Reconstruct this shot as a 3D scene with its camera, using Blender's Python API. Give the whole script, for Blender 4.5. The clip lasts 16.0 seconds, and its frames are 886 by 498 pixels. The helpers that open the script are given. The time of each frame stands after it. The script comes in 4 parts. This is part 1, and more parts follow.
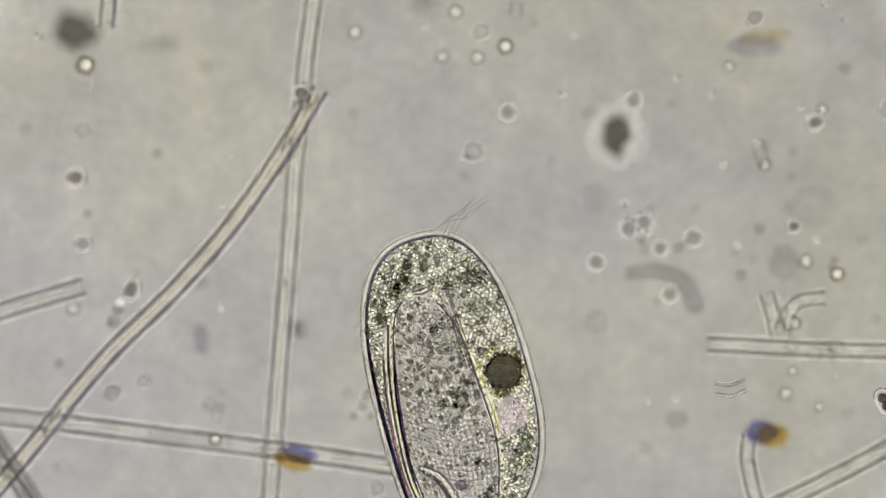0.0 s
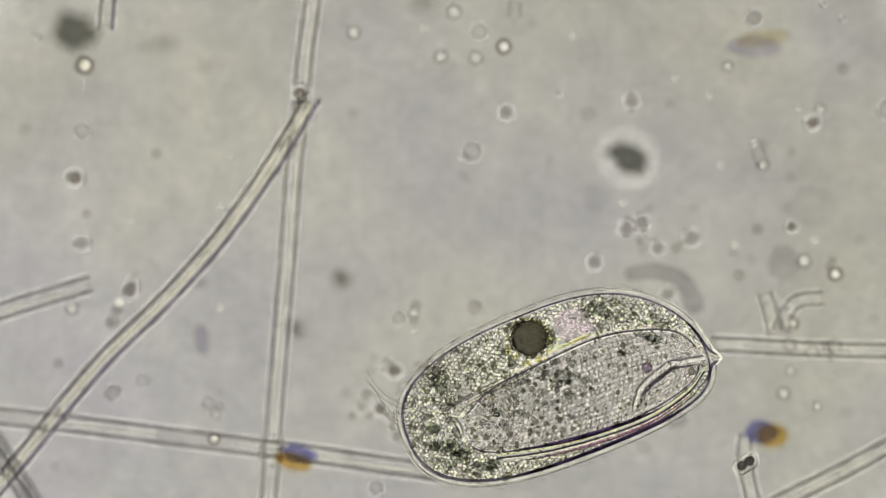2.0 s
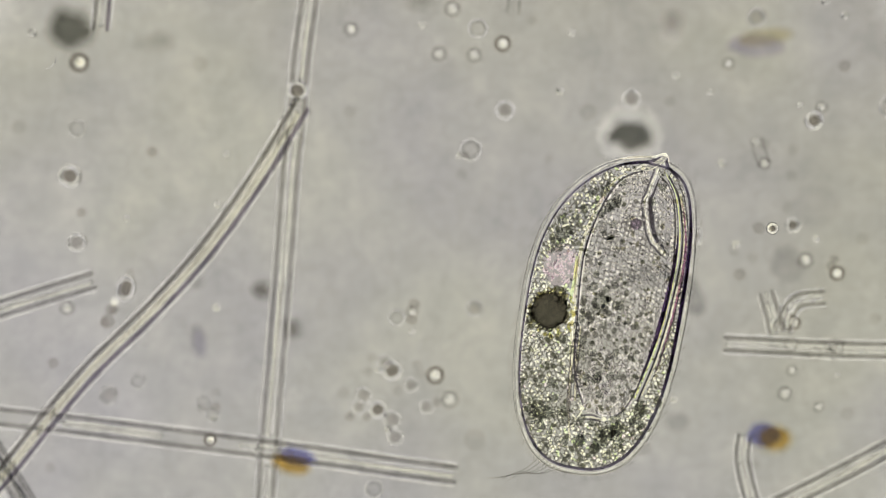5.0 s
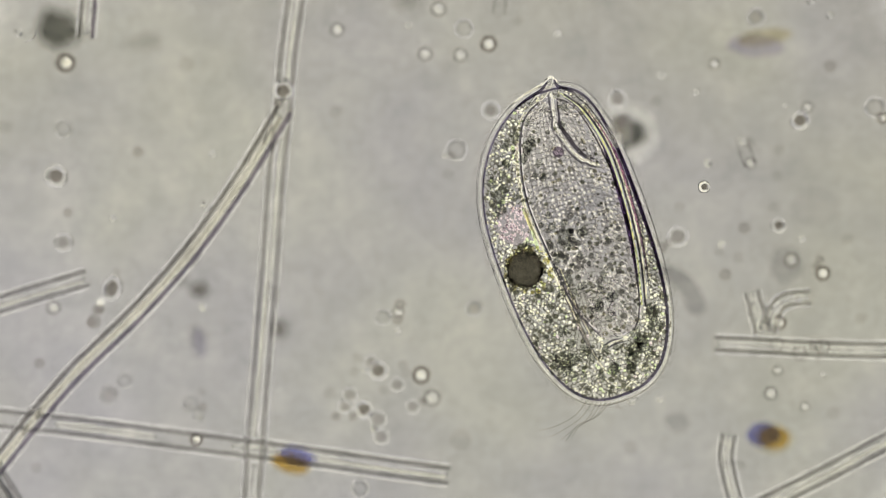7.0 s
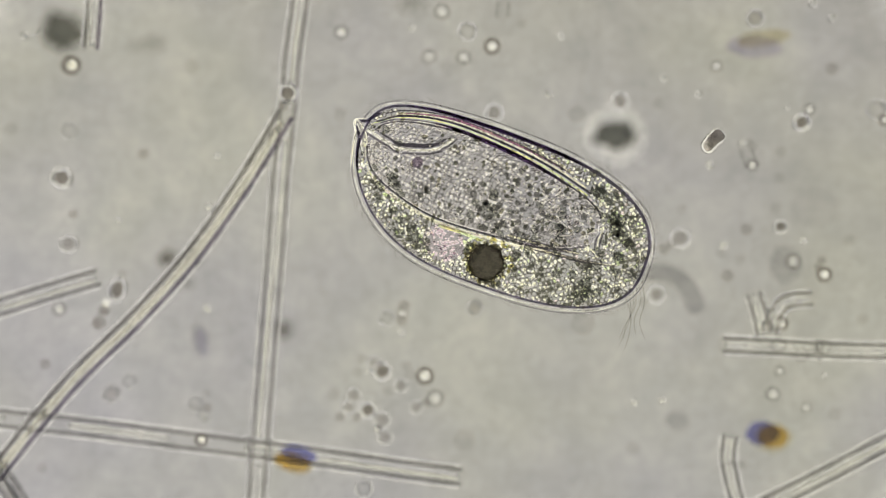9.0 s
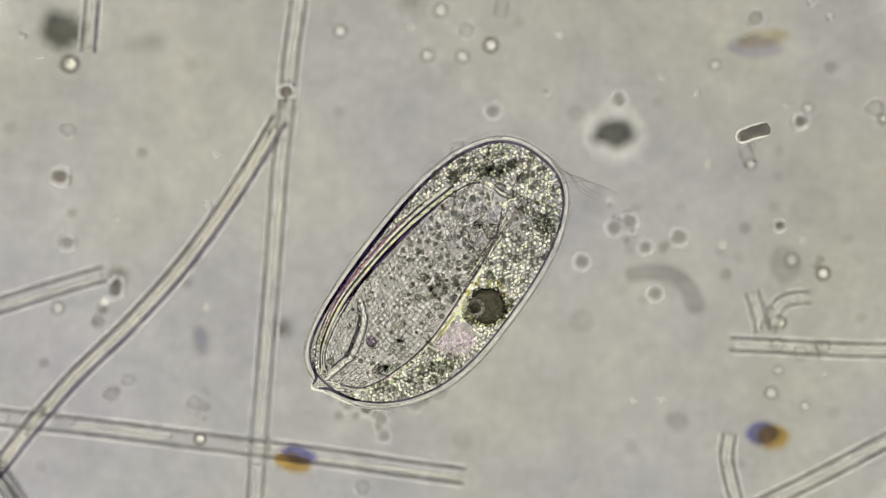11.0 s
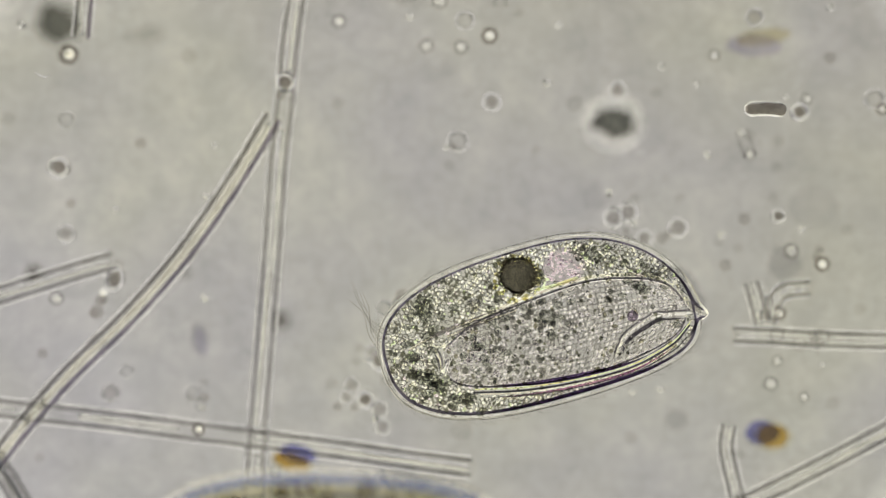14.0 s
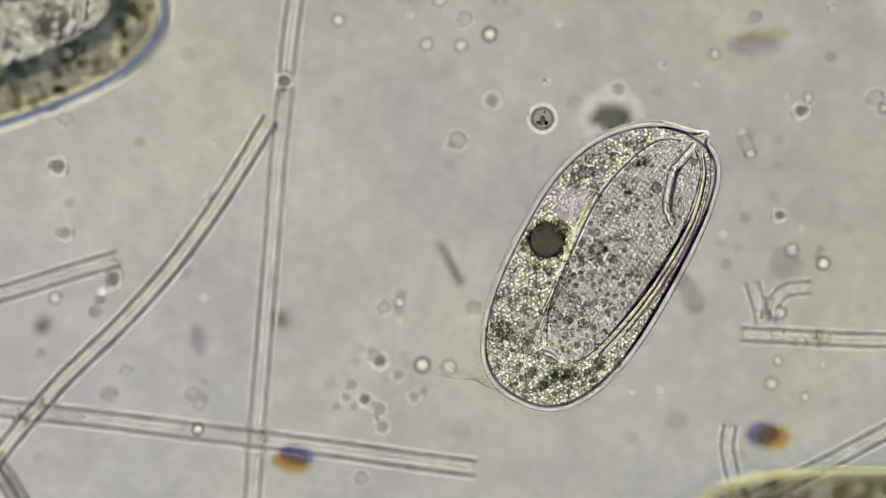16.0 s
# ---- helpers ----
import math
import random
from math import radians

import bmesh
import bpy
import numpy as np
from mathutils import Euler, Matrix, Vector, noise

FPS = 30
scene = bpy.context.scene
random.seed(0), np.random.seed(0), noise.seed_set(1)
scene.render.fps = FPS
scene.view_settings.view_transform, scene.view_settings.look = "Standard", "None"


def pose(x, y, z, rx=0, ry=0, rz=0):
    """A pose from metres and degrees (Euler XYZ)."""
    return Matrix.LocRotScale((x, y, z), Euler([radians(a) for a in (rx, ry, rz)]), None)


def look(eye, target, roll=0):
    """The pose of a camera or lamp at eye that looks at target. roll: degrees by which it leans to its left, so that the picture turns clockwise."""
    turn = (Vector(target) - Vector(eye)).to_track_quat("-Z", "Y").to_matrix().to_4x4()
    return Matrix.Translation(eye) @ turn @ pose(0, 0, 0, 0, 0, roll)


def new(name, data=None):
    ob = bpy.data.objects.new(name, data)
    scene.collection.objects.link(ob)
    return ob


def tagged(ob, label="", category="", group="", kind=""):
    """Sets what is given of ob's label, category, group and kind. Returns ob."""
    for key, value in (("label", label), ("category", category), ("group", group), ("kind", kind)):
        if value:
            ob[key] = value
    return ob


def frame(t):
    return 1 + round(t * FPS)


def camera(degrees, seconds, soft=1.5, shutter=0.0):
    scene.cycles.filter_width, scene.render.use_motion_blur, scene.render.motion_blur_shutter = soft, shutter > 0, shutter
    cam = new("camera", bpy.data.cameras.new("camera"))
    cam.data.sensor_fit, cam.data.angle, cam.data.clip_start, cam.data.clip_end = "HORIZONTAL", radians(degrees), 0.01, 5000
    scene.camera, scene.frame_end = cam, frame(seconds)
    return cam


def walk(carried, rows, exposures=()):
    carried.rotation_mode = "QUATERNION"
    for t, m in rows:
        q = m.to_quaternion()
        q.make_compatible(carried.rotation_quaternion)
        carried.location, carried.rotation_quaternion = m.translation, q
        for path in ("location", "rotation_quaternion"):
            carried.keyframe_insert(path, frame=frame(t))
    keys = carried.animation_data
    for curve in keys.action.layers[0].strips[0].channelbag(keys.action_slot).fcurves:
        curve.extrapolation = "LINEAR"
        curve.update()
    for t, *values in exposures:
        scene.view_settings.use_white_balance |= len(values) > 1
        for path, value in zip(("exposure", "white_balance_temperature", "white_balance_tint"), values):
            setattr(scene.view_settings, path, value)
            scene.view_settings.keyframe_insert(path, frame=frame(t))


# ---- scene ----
# The clip shows a swimming ciliate through a microscope; one centimetre here stands for one micrometre there.
cam = camera(8, 16.0, soft=1.1)
D = 1.568 / math.tan(radians(4))
PX = 500.0          # picture units to the metre in the plane of the specimen

# seconds, stage shift x, y, magnification, its centre x, y
STAGE = [
    (0.0, 22.7, 4.4, 1.0058, -1.0, 1.3), (0.5, 22.3, 4.3, 1.0054, -0.8, 1.4), (1.0, 22, 4.1, 1.0048, -0.8, 1.8),
    (1.5, 21.8, 4.1, 1.0045, -1.0, 1.8), (2.0, 20, 3.8, 1.0042, -1.0, 1.8), (2.5, 20.3, 2.7, 1.0042, -1.0, 1.5),
    (3.0, 22.6, 2.4, 1.0048, -1.6, 1.2), (3.5, 21.6, 2.8, 1.0049, -1.4, 1.3), (4.0, 21.3, 0.4, 1.0138, -2.2, 3.9),
    (4.2, 20.3, 0.4, 1.0138, -2.2, 3.8), (6.3, 7.3, -0.3, 1.0138, -2.2, 3.6), (6.5, -3.5, 0, 1.0138, -2.2, 3.6),
    (7.0, -6.9, 0.5, 1.0128, -2.6, 3.2), (7.5, -2.6, 0.2, 1.0224, -2.8, 5.9), (8.0, 0, 0, 1.0, 0.0, 0.0),
    (8.5, 0, -0.5, 1.0078, -1.0, 2.5), (9.0, -2, 3.5, 1.0074, -1.0, 2.8), (9.2, -2.5, 3.3, 1.0074, -1.0, 2.9),
    (11.3, -4.5, 1.2, 1.0072, -0.9, 2.9), (11.5, -4.5, 1.2, 1.0072, -0.9, 2.9), (12.0, -2.5, 1.3, 1.0083, -2.2, 2.1),
    (12.5, -4, 1.5, 1.0084, -2.0, 2.4), (13.0, -3.8, 1.9, 1.0082, -1.8, 2.4), (13.5, -1.3, -14, 1.008, -2.0, 1.3),
    (14.0, -5, -14.2, 1.0082, -2.3, 1.3), (14.5, -5.9, -15, 1.0132, -2.2, 3.4), (15.0, -3.1, -15.7, 1.011, -2.4, 2.5),
    (15.5, -1.2, -15.5, 1.0119, -3.0, 2.4), (16.0, -4.3, -16.6, 1.0114, -3.3, 2.4)]


def stage(t):
    """The shift and magnification at a time between two rows."""
    ts = [r[0] for r in STAGE]
    return [float(np.interp(t, ts, [r[i] for r in STAGE])) for i in range(1, 6)]


def eye_at(t):
    dx, dy, s, tx, ty = stage(t)
    return Vector((-(dx + tx / s) / PX, (dy + ty / s) / PX, D / s))


def spot(px, py, t, z=0.0):
    """The place at height z that stands at a picture position at that time."""
    e, (dx, dy, s, tx, ty) = eye_at(t), stage(t)
    k = (e.z - z) / e.z / (PX * s)
    return Vector((e.x + (px - 784) * k, e.y + (441 - py) * k, z))


def at(px, py, z=0.0):
    k = (D - z) / D / PX
    return Vector(((px - 784) * k, (441 - py) * k, z))


def eye_row(t):
    e = eye_at(t)
    return (t, look(e, (e.x, e.y, 0)))


walk(cam, [eye_row(r[0]) for r in STAGE])
cam.data.dof.use_dof = True
cam.data.dof.focus_distance = D / 1.0090 - 0.03
cam.data.dof.aperture_fstop = 0.60

# ---- light: the microscope's lamp under the slide, with an added unseen glowing ring ----
# added even grey fill, which lifts the darkest refracted edges
world = bpy.data.worlds.new("dim_fill")
world.use_nodes = True
world.node_tree.nodes["Background"].inputs[0].default_value = (0.165, 0.165, 0.175, 1)
world.node_tree.nodes["Background"].inputs[1].default_value = 1.0
scene.world = world
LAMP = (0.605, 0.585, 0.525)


def nodes_of(name):
    m = bpy.data.materials.new(name)
    m.use_nodes = True
    nt = m.node_tree
    nt.nodes.clear()
    out = nt.nodes.new("ShaderNodeOutputMaterial")
    return m, nt, out


def noise_mix(nt, a, b, scale, detail=3.0, low=0.35, high=0.65, space="Object"):
    """Colour that wavers between a and b with a noise of that scale."""
    tc = nt.nodes.new("ShaderNodeTexCoord")
    nz = nt.nodes.new("ShaderNodeTexNoise")
    nz.inputs["Scale"].default_value, nz.inputs["Detail"].default_value = scale, detail
    nt.links.new(tc.outputs[space], nz.inputs["Vector"])
    ramp = nt.nodes.new("ShaderNodeValToRGB")
    ramp.color_ramp.elements[0].position, ramp.color_ramp.elements[1].position = low, high
    ramp.color_ramp.elements[0].color, ramp.color_ramp.elements[1].color = (*a, 1), (*b, 1)
    nt.links.new(nz.outputs["Fac"], ramp.inputs["Fac"])
    return ramp.outputs["Color"]


def times(nt, a, b):
    mx = nt.nodes.new("ShaderNodeMix")
    mx.data_type, mx.blend_type = "RGBA", "MULTIPLY"
    mx.inputs["Factor"].default_value = 1.0
    nt.links.new(a, mx.inputs["A"])
    nt.links.new(b, mx.inputs["B"])
    return mx.outputs["Result"]


def glow(name, colour, strength):
    m, nt, out = nodes_of(name)
    e = nt.nodes.new("ShaderNodeEmission")
    e.inputs["Color"].default_value, e.inputs["Strength"].default_value = (*colour, 1), strength
    nt.links.new(e.outputs[0], out.inputs["Surface"])
    return m


def clear(name, ior, a=(1, 1, 1), b=(0.94, 0.94, 0.92), scale=20.0, rough=0.0):
    """Clear living matter that bends light."""
    m, nt, out = nodes_of(name)
    r = nt.nodes.new("ShaderNodeBsdfRefraction")
    r.inputs["IOR"].default_value, r.inputs["Roughness"].default_value = ior, rough
    nt.links.new(noise_mix(nt, a, b, scale), r.inputs["Color"])
    nt.links.new(r.outputs[0], out.inputs["Surface"])
    return m


def dye(name, a, b, scale=30.0, fine=None):
    """Thin coloured matter that swallows light."""
    m, nt, out = nodes_of(name)
    r = nt.nodes.new("ShaderNodeBsdfTransparent")
    c = noise_mix(nt, a, b, scale)
    if fine:
        c = times(nt, c, noise_mix(nt, (fine,) * 3, (1, 1, 1), scale * 6))
    nt.links.new(c, r.inputs["Color"])
    nt.links.new(r.outputs[0], out.inputs["Surface"])
    return m


def stain(name, a, b, scale=30.0):
    """Coloured matter of the water's own refractive index."""
    return clear(name, 1.0, a, b, scale)


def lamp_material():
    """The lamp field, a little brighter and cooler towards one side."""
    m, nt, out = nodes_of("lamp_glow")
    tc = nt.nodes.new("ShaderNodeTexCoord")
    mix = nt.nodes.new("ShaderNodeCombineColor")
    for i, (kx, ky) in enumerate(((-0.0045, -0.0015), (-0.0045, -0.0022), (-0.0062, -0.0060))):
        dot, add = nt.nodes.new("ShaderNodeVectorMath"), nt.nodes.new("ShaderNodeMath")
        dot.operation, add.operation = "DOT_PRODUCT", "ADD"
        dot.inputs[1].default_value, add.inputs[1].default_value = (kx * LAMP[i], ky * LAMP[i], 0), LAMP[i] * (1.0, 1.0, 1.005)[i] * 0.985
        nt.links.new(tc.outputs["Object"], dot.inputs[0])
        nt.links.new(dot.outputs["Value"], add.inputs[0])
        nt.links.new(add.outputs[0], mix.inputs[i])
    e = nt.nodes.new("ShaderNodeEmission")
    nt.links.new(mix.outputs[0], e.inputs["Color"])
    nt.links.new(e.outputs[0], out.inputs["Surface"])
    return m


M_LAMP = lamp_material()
M_RING = glow("added_ring_glow", LAMP, 2.45)


def slide_material():
    m, nt, out = nodes_of("smeared_glass")
    r = nt.nodes.new("ShaderNodeBsdfTransparent")
    c = noise_mix(nt, (0.93, 0.93, 0.93), (1, 1, 1), 1.6, 4.0, 0.3, 0.66)
    c = times(nt, c, noise_mix(nt, (0.92, 0.925, 0.925), (1, 0.995, 0.985), 8.0, 6.0, 0.32, 0.68))
    c = times(nt, c, noise_mix(nt, (0.965, 0.965, 0.97), (1, 1, 1), 70.0, 2.0, 0.35, 0.65))
    c = times(nt, c, noise_mix(nt, (0.965, 0.965, 0.96), (1, 1, 1), 26.0, 3.0, 0.35, 0.65))
    c = times(nt, c, noise_mix(nt, (0.97, 0.965, 1.0), (1, 1, 0.97), 0.9, 2.0, 0.35, 0.65))
    nt.links.new(c, r.inputs["Color"])
    nt.links.new(r.outputs[0], out.inputs["Surface"])
    return m


M_SLIDE = slide_material()


def film_material():
    m, nt, out = nodes_of("grainy_film")
    r = nt.nodes.new("ShaderNodeBsdfTransparent")
    c = noise_mix(nt, (0.945, 0.945, 0.945), (1, 1, 1), 75.0, 2.0, 0.35, 0.65)
    c = times(nt, c, noise_mix(nt, (0.93, 0.935, 0.935), (1, 1, 1), 24.0, 4.0, 0.35, 0.65))
    c = times(nt, c, noise_mix(nt, (0.96, 0.96, 0.96), (1, 1, 1), 9.0, 4.0, 0.35, 0.65))
    nt.links.new(c, r.inputs["Color"])
    nt.links.new(r.outputs[0], out.inputs["Surface"])
    return m


M_FILM = film_material()
M_EDGE_HALO = clear("edge_halo", 1.108, (0.755, 0.755, 0.765), (0.835, 0.835, 0.835), 6.0)
M_TRICHOME = dye("trichome_plasma", (0.985, 0.985, 0.985), (0.997, 0.997, 0.99), 14.0)
M_CORE = clear("core_highlight", 1.108, (0.70, 0.70, 0.695), (0.755, 0.755, 0.745), 9.0)
M_CORE_CREAM = clear("cream_core_highlight", 1.108, (0.715, 0.71, 0.67), (0.765, 0.76, 0.72), 9.0)
M_WALL_BOLD = stain("bold_filament_wall", (0.60, 0.59, 0.58), (0.71, 0.70, 0.69), 9.0)
M_WALL_VIOLET = stain("violet_filament_wall", (0.55, 0.53, 0.58), (0.67, 0.64, 0.69), 9.0)
M_WALL_PALE = stain("pale_filament_wall", (0.71, 0.705, 0.70), (0.80, 0.795, 0.79), 9.0)
M_WALL_FAINT = stain("faint_filament_wall", (0.77, 0.765, 0.76), (0.85, 0.845, 0.84), 9.0)
M_BEAD = clear("cell_plasma", 1.09, (0.97, 0.96, 0.93), (0.86, 0.86, 0.84), 25.0)
M_DARK_CELL = dye("dark_plasma", (0.60, 0.58, 0.56), (0.74, 0.72, 0.69), 25.0)
M_SOFT_CELL = dye("soft_grey_plasma", (0.79, 0.78, 0.77), (0.86, 0.85, 0.84), 25.0)
M_BLOT = dye("blot_plasma", (0.84, 0.83, 0.82), (0.91, 0.90, 0.89), 25.0)
M_MIST = dye("mist_plasma", (0.925, 0.92, 0.915), (0.96, 0.96, 0.955), 25.0)
M_PALE_WALL = dye("pale_cell_wall", (0.83, 0.825, 0.82), (0.91, 0.905, 0.90), 25.0)
M_BEAD_BRIGHT = clear("bright_bead_plasma", 1.108, (0.86, 0.86, 0.84), (0.90, 0.90, 0.88), 22.0)
M_BEAD_PALE = clear("pale_bead_plasma", 1.108, (0.76, 0.76, 0.75), (0.80, 0.80, 0.79), 22.0)
M_BEAD_FAINT = clear("faint_bead_plasma", 1.108, (0.69, 0.69, 0.68), (0.73, 0.73, 0.72), 22.0)
M_WISP = dye("detritus_wisp", (0.84, 0.84, 0.83), (0.92, 0.92, 0.91), 12.0)
M_STRAW_PALE = dye("pale_straw_fringe", (0.985, 0.97, 0.90), (1, 0.99, 0.94), 12.0)
M_LILAC_PALE = dye("pale_lilac_fringe", (0.88, 0.87, 0.93), (0.94, 0.93, 0.97), 12.0)
M_BEAD_WALL = dye("dark_cell_wall", (0.68, 0.66, 0.64), (0.80, 0.78, 0.76), 25.0)
M_CELL_WALL = dye("grey_cell_wall", (0.80, 0.80, 0.80), (0.89, 0.89, 0.89), 25.0)
M_HALO = clear("pale_halo", 1.108, (0.695, 0.695, 0.705), (0.765, 0.765, 0.765), 12.0)
M_CLEAR_CELL = dye("thin_cell_plasma", (0.96, 0.96, 0.96), (0.99, 0.99, 0.985), 25.0)
M_GREY_CELL = dye("grey_plasma", (0.88, 0.87, 0.86), (0.95, 0.94, 0.93), 25.0)
M_DARK_HALF = dye("dark_half_plasma", (0.34, 0.33, 0.32), (0.50, 0.48, 0.46), 25.0)
M_ROD_HALO = clear("bright_halo", 1.03, (0.84, 0.84, 0.835), (0.90, 0.90, 0.89), 9.0)
M_ROD = dye("rod_plasma", (0.60, 0.57, 0.55), (0.80, 0.78, 0.76), 14.0)
M_CLUMP_HALO = clear("clump_halo", 1.108, (0.70, 0.70, 0.695), (0.74, 0.74, 0.73), 8.0)
M_DETRITUS = dye("dark_detritus", (0.46, 0.47, 0.45), (0.60, 0.60, 0.57), 16.0)
M_BROWN = dye("brown_detritus", (0.60, 0.59, 0.57), (0.74, 0.73, 0.70), 16.0)
M_FLOC = dye("pale_floc", (0.74, 0.74, 0.72), (0.86, 0.86, 0.84), 16.0)
M_GLINT_GREEN = clear("green_glint_plasma", 1.10, (0.92, 0.98, 0.80), (0.95, 0.98, 0.88), 22.0)
M_GLINT_PINK = clear("pink_glint_plasma", 1.10, (0.98, 0.94, 0.965), (0.95, 0.92, 0.94), 22.0)
M_MAGENTA = dye("magenta_band", (0.74, 0.52, 0.70), (0.90, 0.74, 0.86), 14.0)
M_PELLICLE = clear("pellicle_film", 1.016, (0.965, 0.965, 0.955), (1, 1, 1), 60.0)
M_ENVELOPE = clear("outer_film_halo", 1.010)
M_SPARK = clear("bright_grain_plasma", 1.10, (1, 1, 0.97), (1, 0.99, 0.93), 22.0)
M_GLITTER = clear("glitter_plasma", 1.10, (1, 1, 0.98), (1, 1, 0.93), 22.0)
M_RIM_GLEAM = clear("rim_gleam", 1.10, (0.90, 0.90, 0.88), (0.78, 0.78, 0.77), 16.0)
M_GRANULE = clear("granule_plasma", 1.24, (1, 0.99, 0.97), (0.86, 0.87, 0.84), 22.0)
M_FINE = clear("fine_granule_plasma", 1.10, (0.99, 0.98, 0.98), (0.90, 0.89, 0.90), 22.0)
M_DOT = stain("grey_dot", (0.62, 0.62, 0.60), (0.78, 0.78, 0.76), 30.0)
M_GREEN = dye("green_grain", (0.56, 0.57, 0.50), (0.80, 0.805, 0.73), 30.0, 0.88)
M_GREEN_CLUMP = stain("green_clump", (0.68, 0.69, 0.66), (0.97, 0.975, 0.96), 60.0)
M_VACUOLE = stain("digested_algae", (0.37, 0.355, 0.315), (0.50, 0.485, 0.435), 40.0)
M_FUZZ = stain("dark_fuzz", (0.66, 0.65, 0.58), (0.84, 0.83, 0.76), 30.0)
M_AMBER = dye("amber_grain", (0.88, 0.86, 0.66), (0.96, 0.95, 0.82), 40.0)
M_PINK = dye("pink_plasma", (0.93, 0.89, 0.925), (1, 0.985, 1), 60.0)
M_PLUM = dye("plum_plasma", (0.58, 0.53, 0.62), (0.70, 0.65, 0.72), 30.0)
M_VIOLET = dye("violet_edge", (0.30, 0.22, 0.42), (0.52, 0.42, 0.60), 12.0)
M_GLEAM = clear("yellow_gleam", 1.112, (1, 0.985, 0.70), (0.90, 0.97, 0.85), 14.0)
M_WAVE = clear("membrane_gleam", 1.112, (1, 1, 0.97), (0.94, 0.94, 0.92), 14.0)
M_SKIN = dye("skin_edge_dye", (0.32, 0.30, 0.40), (0.54, 0.51, 0.60), 14.0)
M_STRAND = clear("strand_plasma", 1.112, (1, 0.99, 0.93), (0.88, 0.87, 0.81), 14.0)
M_WALL = dye("dark_wall", (0.30, 0.29, 0.34), (0.50, 0.48, 0.52), 18.0)
M_LINE = dye("grey_line", (0.50, 0.49, 0.52), (0.70, 0.68, 0.71), 18.0)
M_ROW = clear("ciliary_row_plasma", 1.10, (0.96, 0.955, 0.95), (0.83, 0.825, 0.82), 30.0)
M_OLIVE = stain("olive_plasma", (0.64, 0.62, 0.54), (0.85, 0.83, 0.75), 24.0)
M_RIM = stain("olive_rim_plasma", (0.69, 0.685, 0.625), (0.87, 0.865, 0.80), 14.0)
M_OLIVE_SKIN = stain("olive_skin", (0.91, 0.905, 0.885), (0.97, 0.965, 0.945), 8.0)
M_BLUE_SKIN = stain("blue_skin_edge", (0.54, 0.59, 0.78), (0.63, 0.67, 0.84), 8.0)
M_CREAM = clear("cream_gleam", 1.108, (0.80, 0.79, 0.68), (0.86, 0.85, 0.74), 12.0)
M_IVORY = clear("ivory_halo", 1.108, (0.80, 0.79, 0.74), (0.84, 0.83, 0.78), 8.0)
M_ICE = stain("pale_blue_halo", (0.92, 0.955, 1), (0.95, 0.975, 1), 8.0)
M_LEMON = clear("lemon_gleam", 1.108, (0.80, 0.79, 0.60), (0.86, 0.85, 0.68), 8.0)
M_SLATE_GRAIN = stain("slate_grain", (0.55, 0.58, 0.60), (0.78, 0.80, 0.80), 20.0)
M_SLATE = stain("slate_band", (0.36, 0.40, 0.42), (0.66, 0.68, 0.68), 14.0)
M_NET = dye("plasma_net", (0.37, 0.365, 0.32), (0.64, 0.63, 0.58), 26.0)
M_GROOVE_NET = dye("groove_net", (0.54, 0.535, 0.525), (0.82, 0.81, 0.805), 20.0)
M_FILM_EDGE = dye("film_edge_shade", (0.76, 0.755, 0.75), (0.92, 0.915, 0.91), 10.0)
M_CILIUM = dye("cilium_tint", (0.86, 0.855, 0.845), (0.95, 0.945, 0.935), 30.0)
M_BLUE = stain("blue_fringe", (0.54, 0.55, 0.82), (0.66, 0.66, 0.89), 12.0)
M_ORANGE = stain("orange_fringe", (0.86, 0.71, 0.40), (0.96, 0.83, 0.54), 12.0)
M_LILAC = stain("lilac_fringe", (0.83, 0.815, 0.90), (0.91, 0.895, 0.95), 12.0)
M_STRAW = stain("straw_fringe", (0.90, 0.87, 0.76), (0.97, 0.95, 0.86), 12.0)
M_HAZE = dye("faint_haze", (0.94, 0.94, 0.945), (0.975, 0.975, 0.975), 8.0)
M_FIBRE = dye("dust_fibre_grey", (0.78, 0.78, 0.79), (0.86, 0.86, 0.86), 8.0)
M_SMUDGE = dye("grey_smudge", (0.86, 0.86, 0.865), (0.93, 0.93, 0.93), 8.0)


# ---- mesh makers ----
def part(name, bm, material, parent=None, label="", smooth=True):
    me = bpy.data.meshes.new(name)
    bm.normal_update()
    bm.to_mesh(me)
    bm.free()
    for p in me.polygons:
        p.use_smooth = smooth
    me.materials.append(material)
    ob = new(name, me)
    ob.parent = parent
    if label:
        tagged(ob, label)
    return ob


def smooth_line(points, n):
    """A soft line through a few points, as n + 1 even steps (Catmull-Rom)."""
    p = [Vector(a) for a in points]
    p = [p[0] * 2 - p[1]] + p + [p[-1] * 2 - p[-2]]
    out, m = [], len(p) - 3
    for i in range(n + 1):
        f = min(i / n * m, m - 1e-6)
        j, f = int(f), f - int(f)
        a, b, c, d = p[j:j + 4]
        out.append(0.5 * (2 * b + (c - a) * f + (2 * a - 5 * b + 4 * c - d) * f * f + (3 * b - a - 3 * c + d) * f ** 3))
    return out


def tube_into(bm, line, radius, sides=16, taper=None, flat=1.0, round_ends=True):
    """A tube with rounded ends along a line; radius may be a function of 0..1."""
    rings, n = [], len(line) - 1
    spots = []
    for i, p in enumerate(line):
        t = (line[min(i + 1, n)] - line[max(i - 1, 0)]).normalized()
        r = radius(i / n) if callable(radius) else radius
        spots.append((p, t, r))
    if round_ends:
        p, t, r = spots[0]
        head = [(p - t * r * math.cos(a), t, r * math.sin(a)) for a in (0.12, 0.5, 0.95)]
        p, t, r = spots[-1]
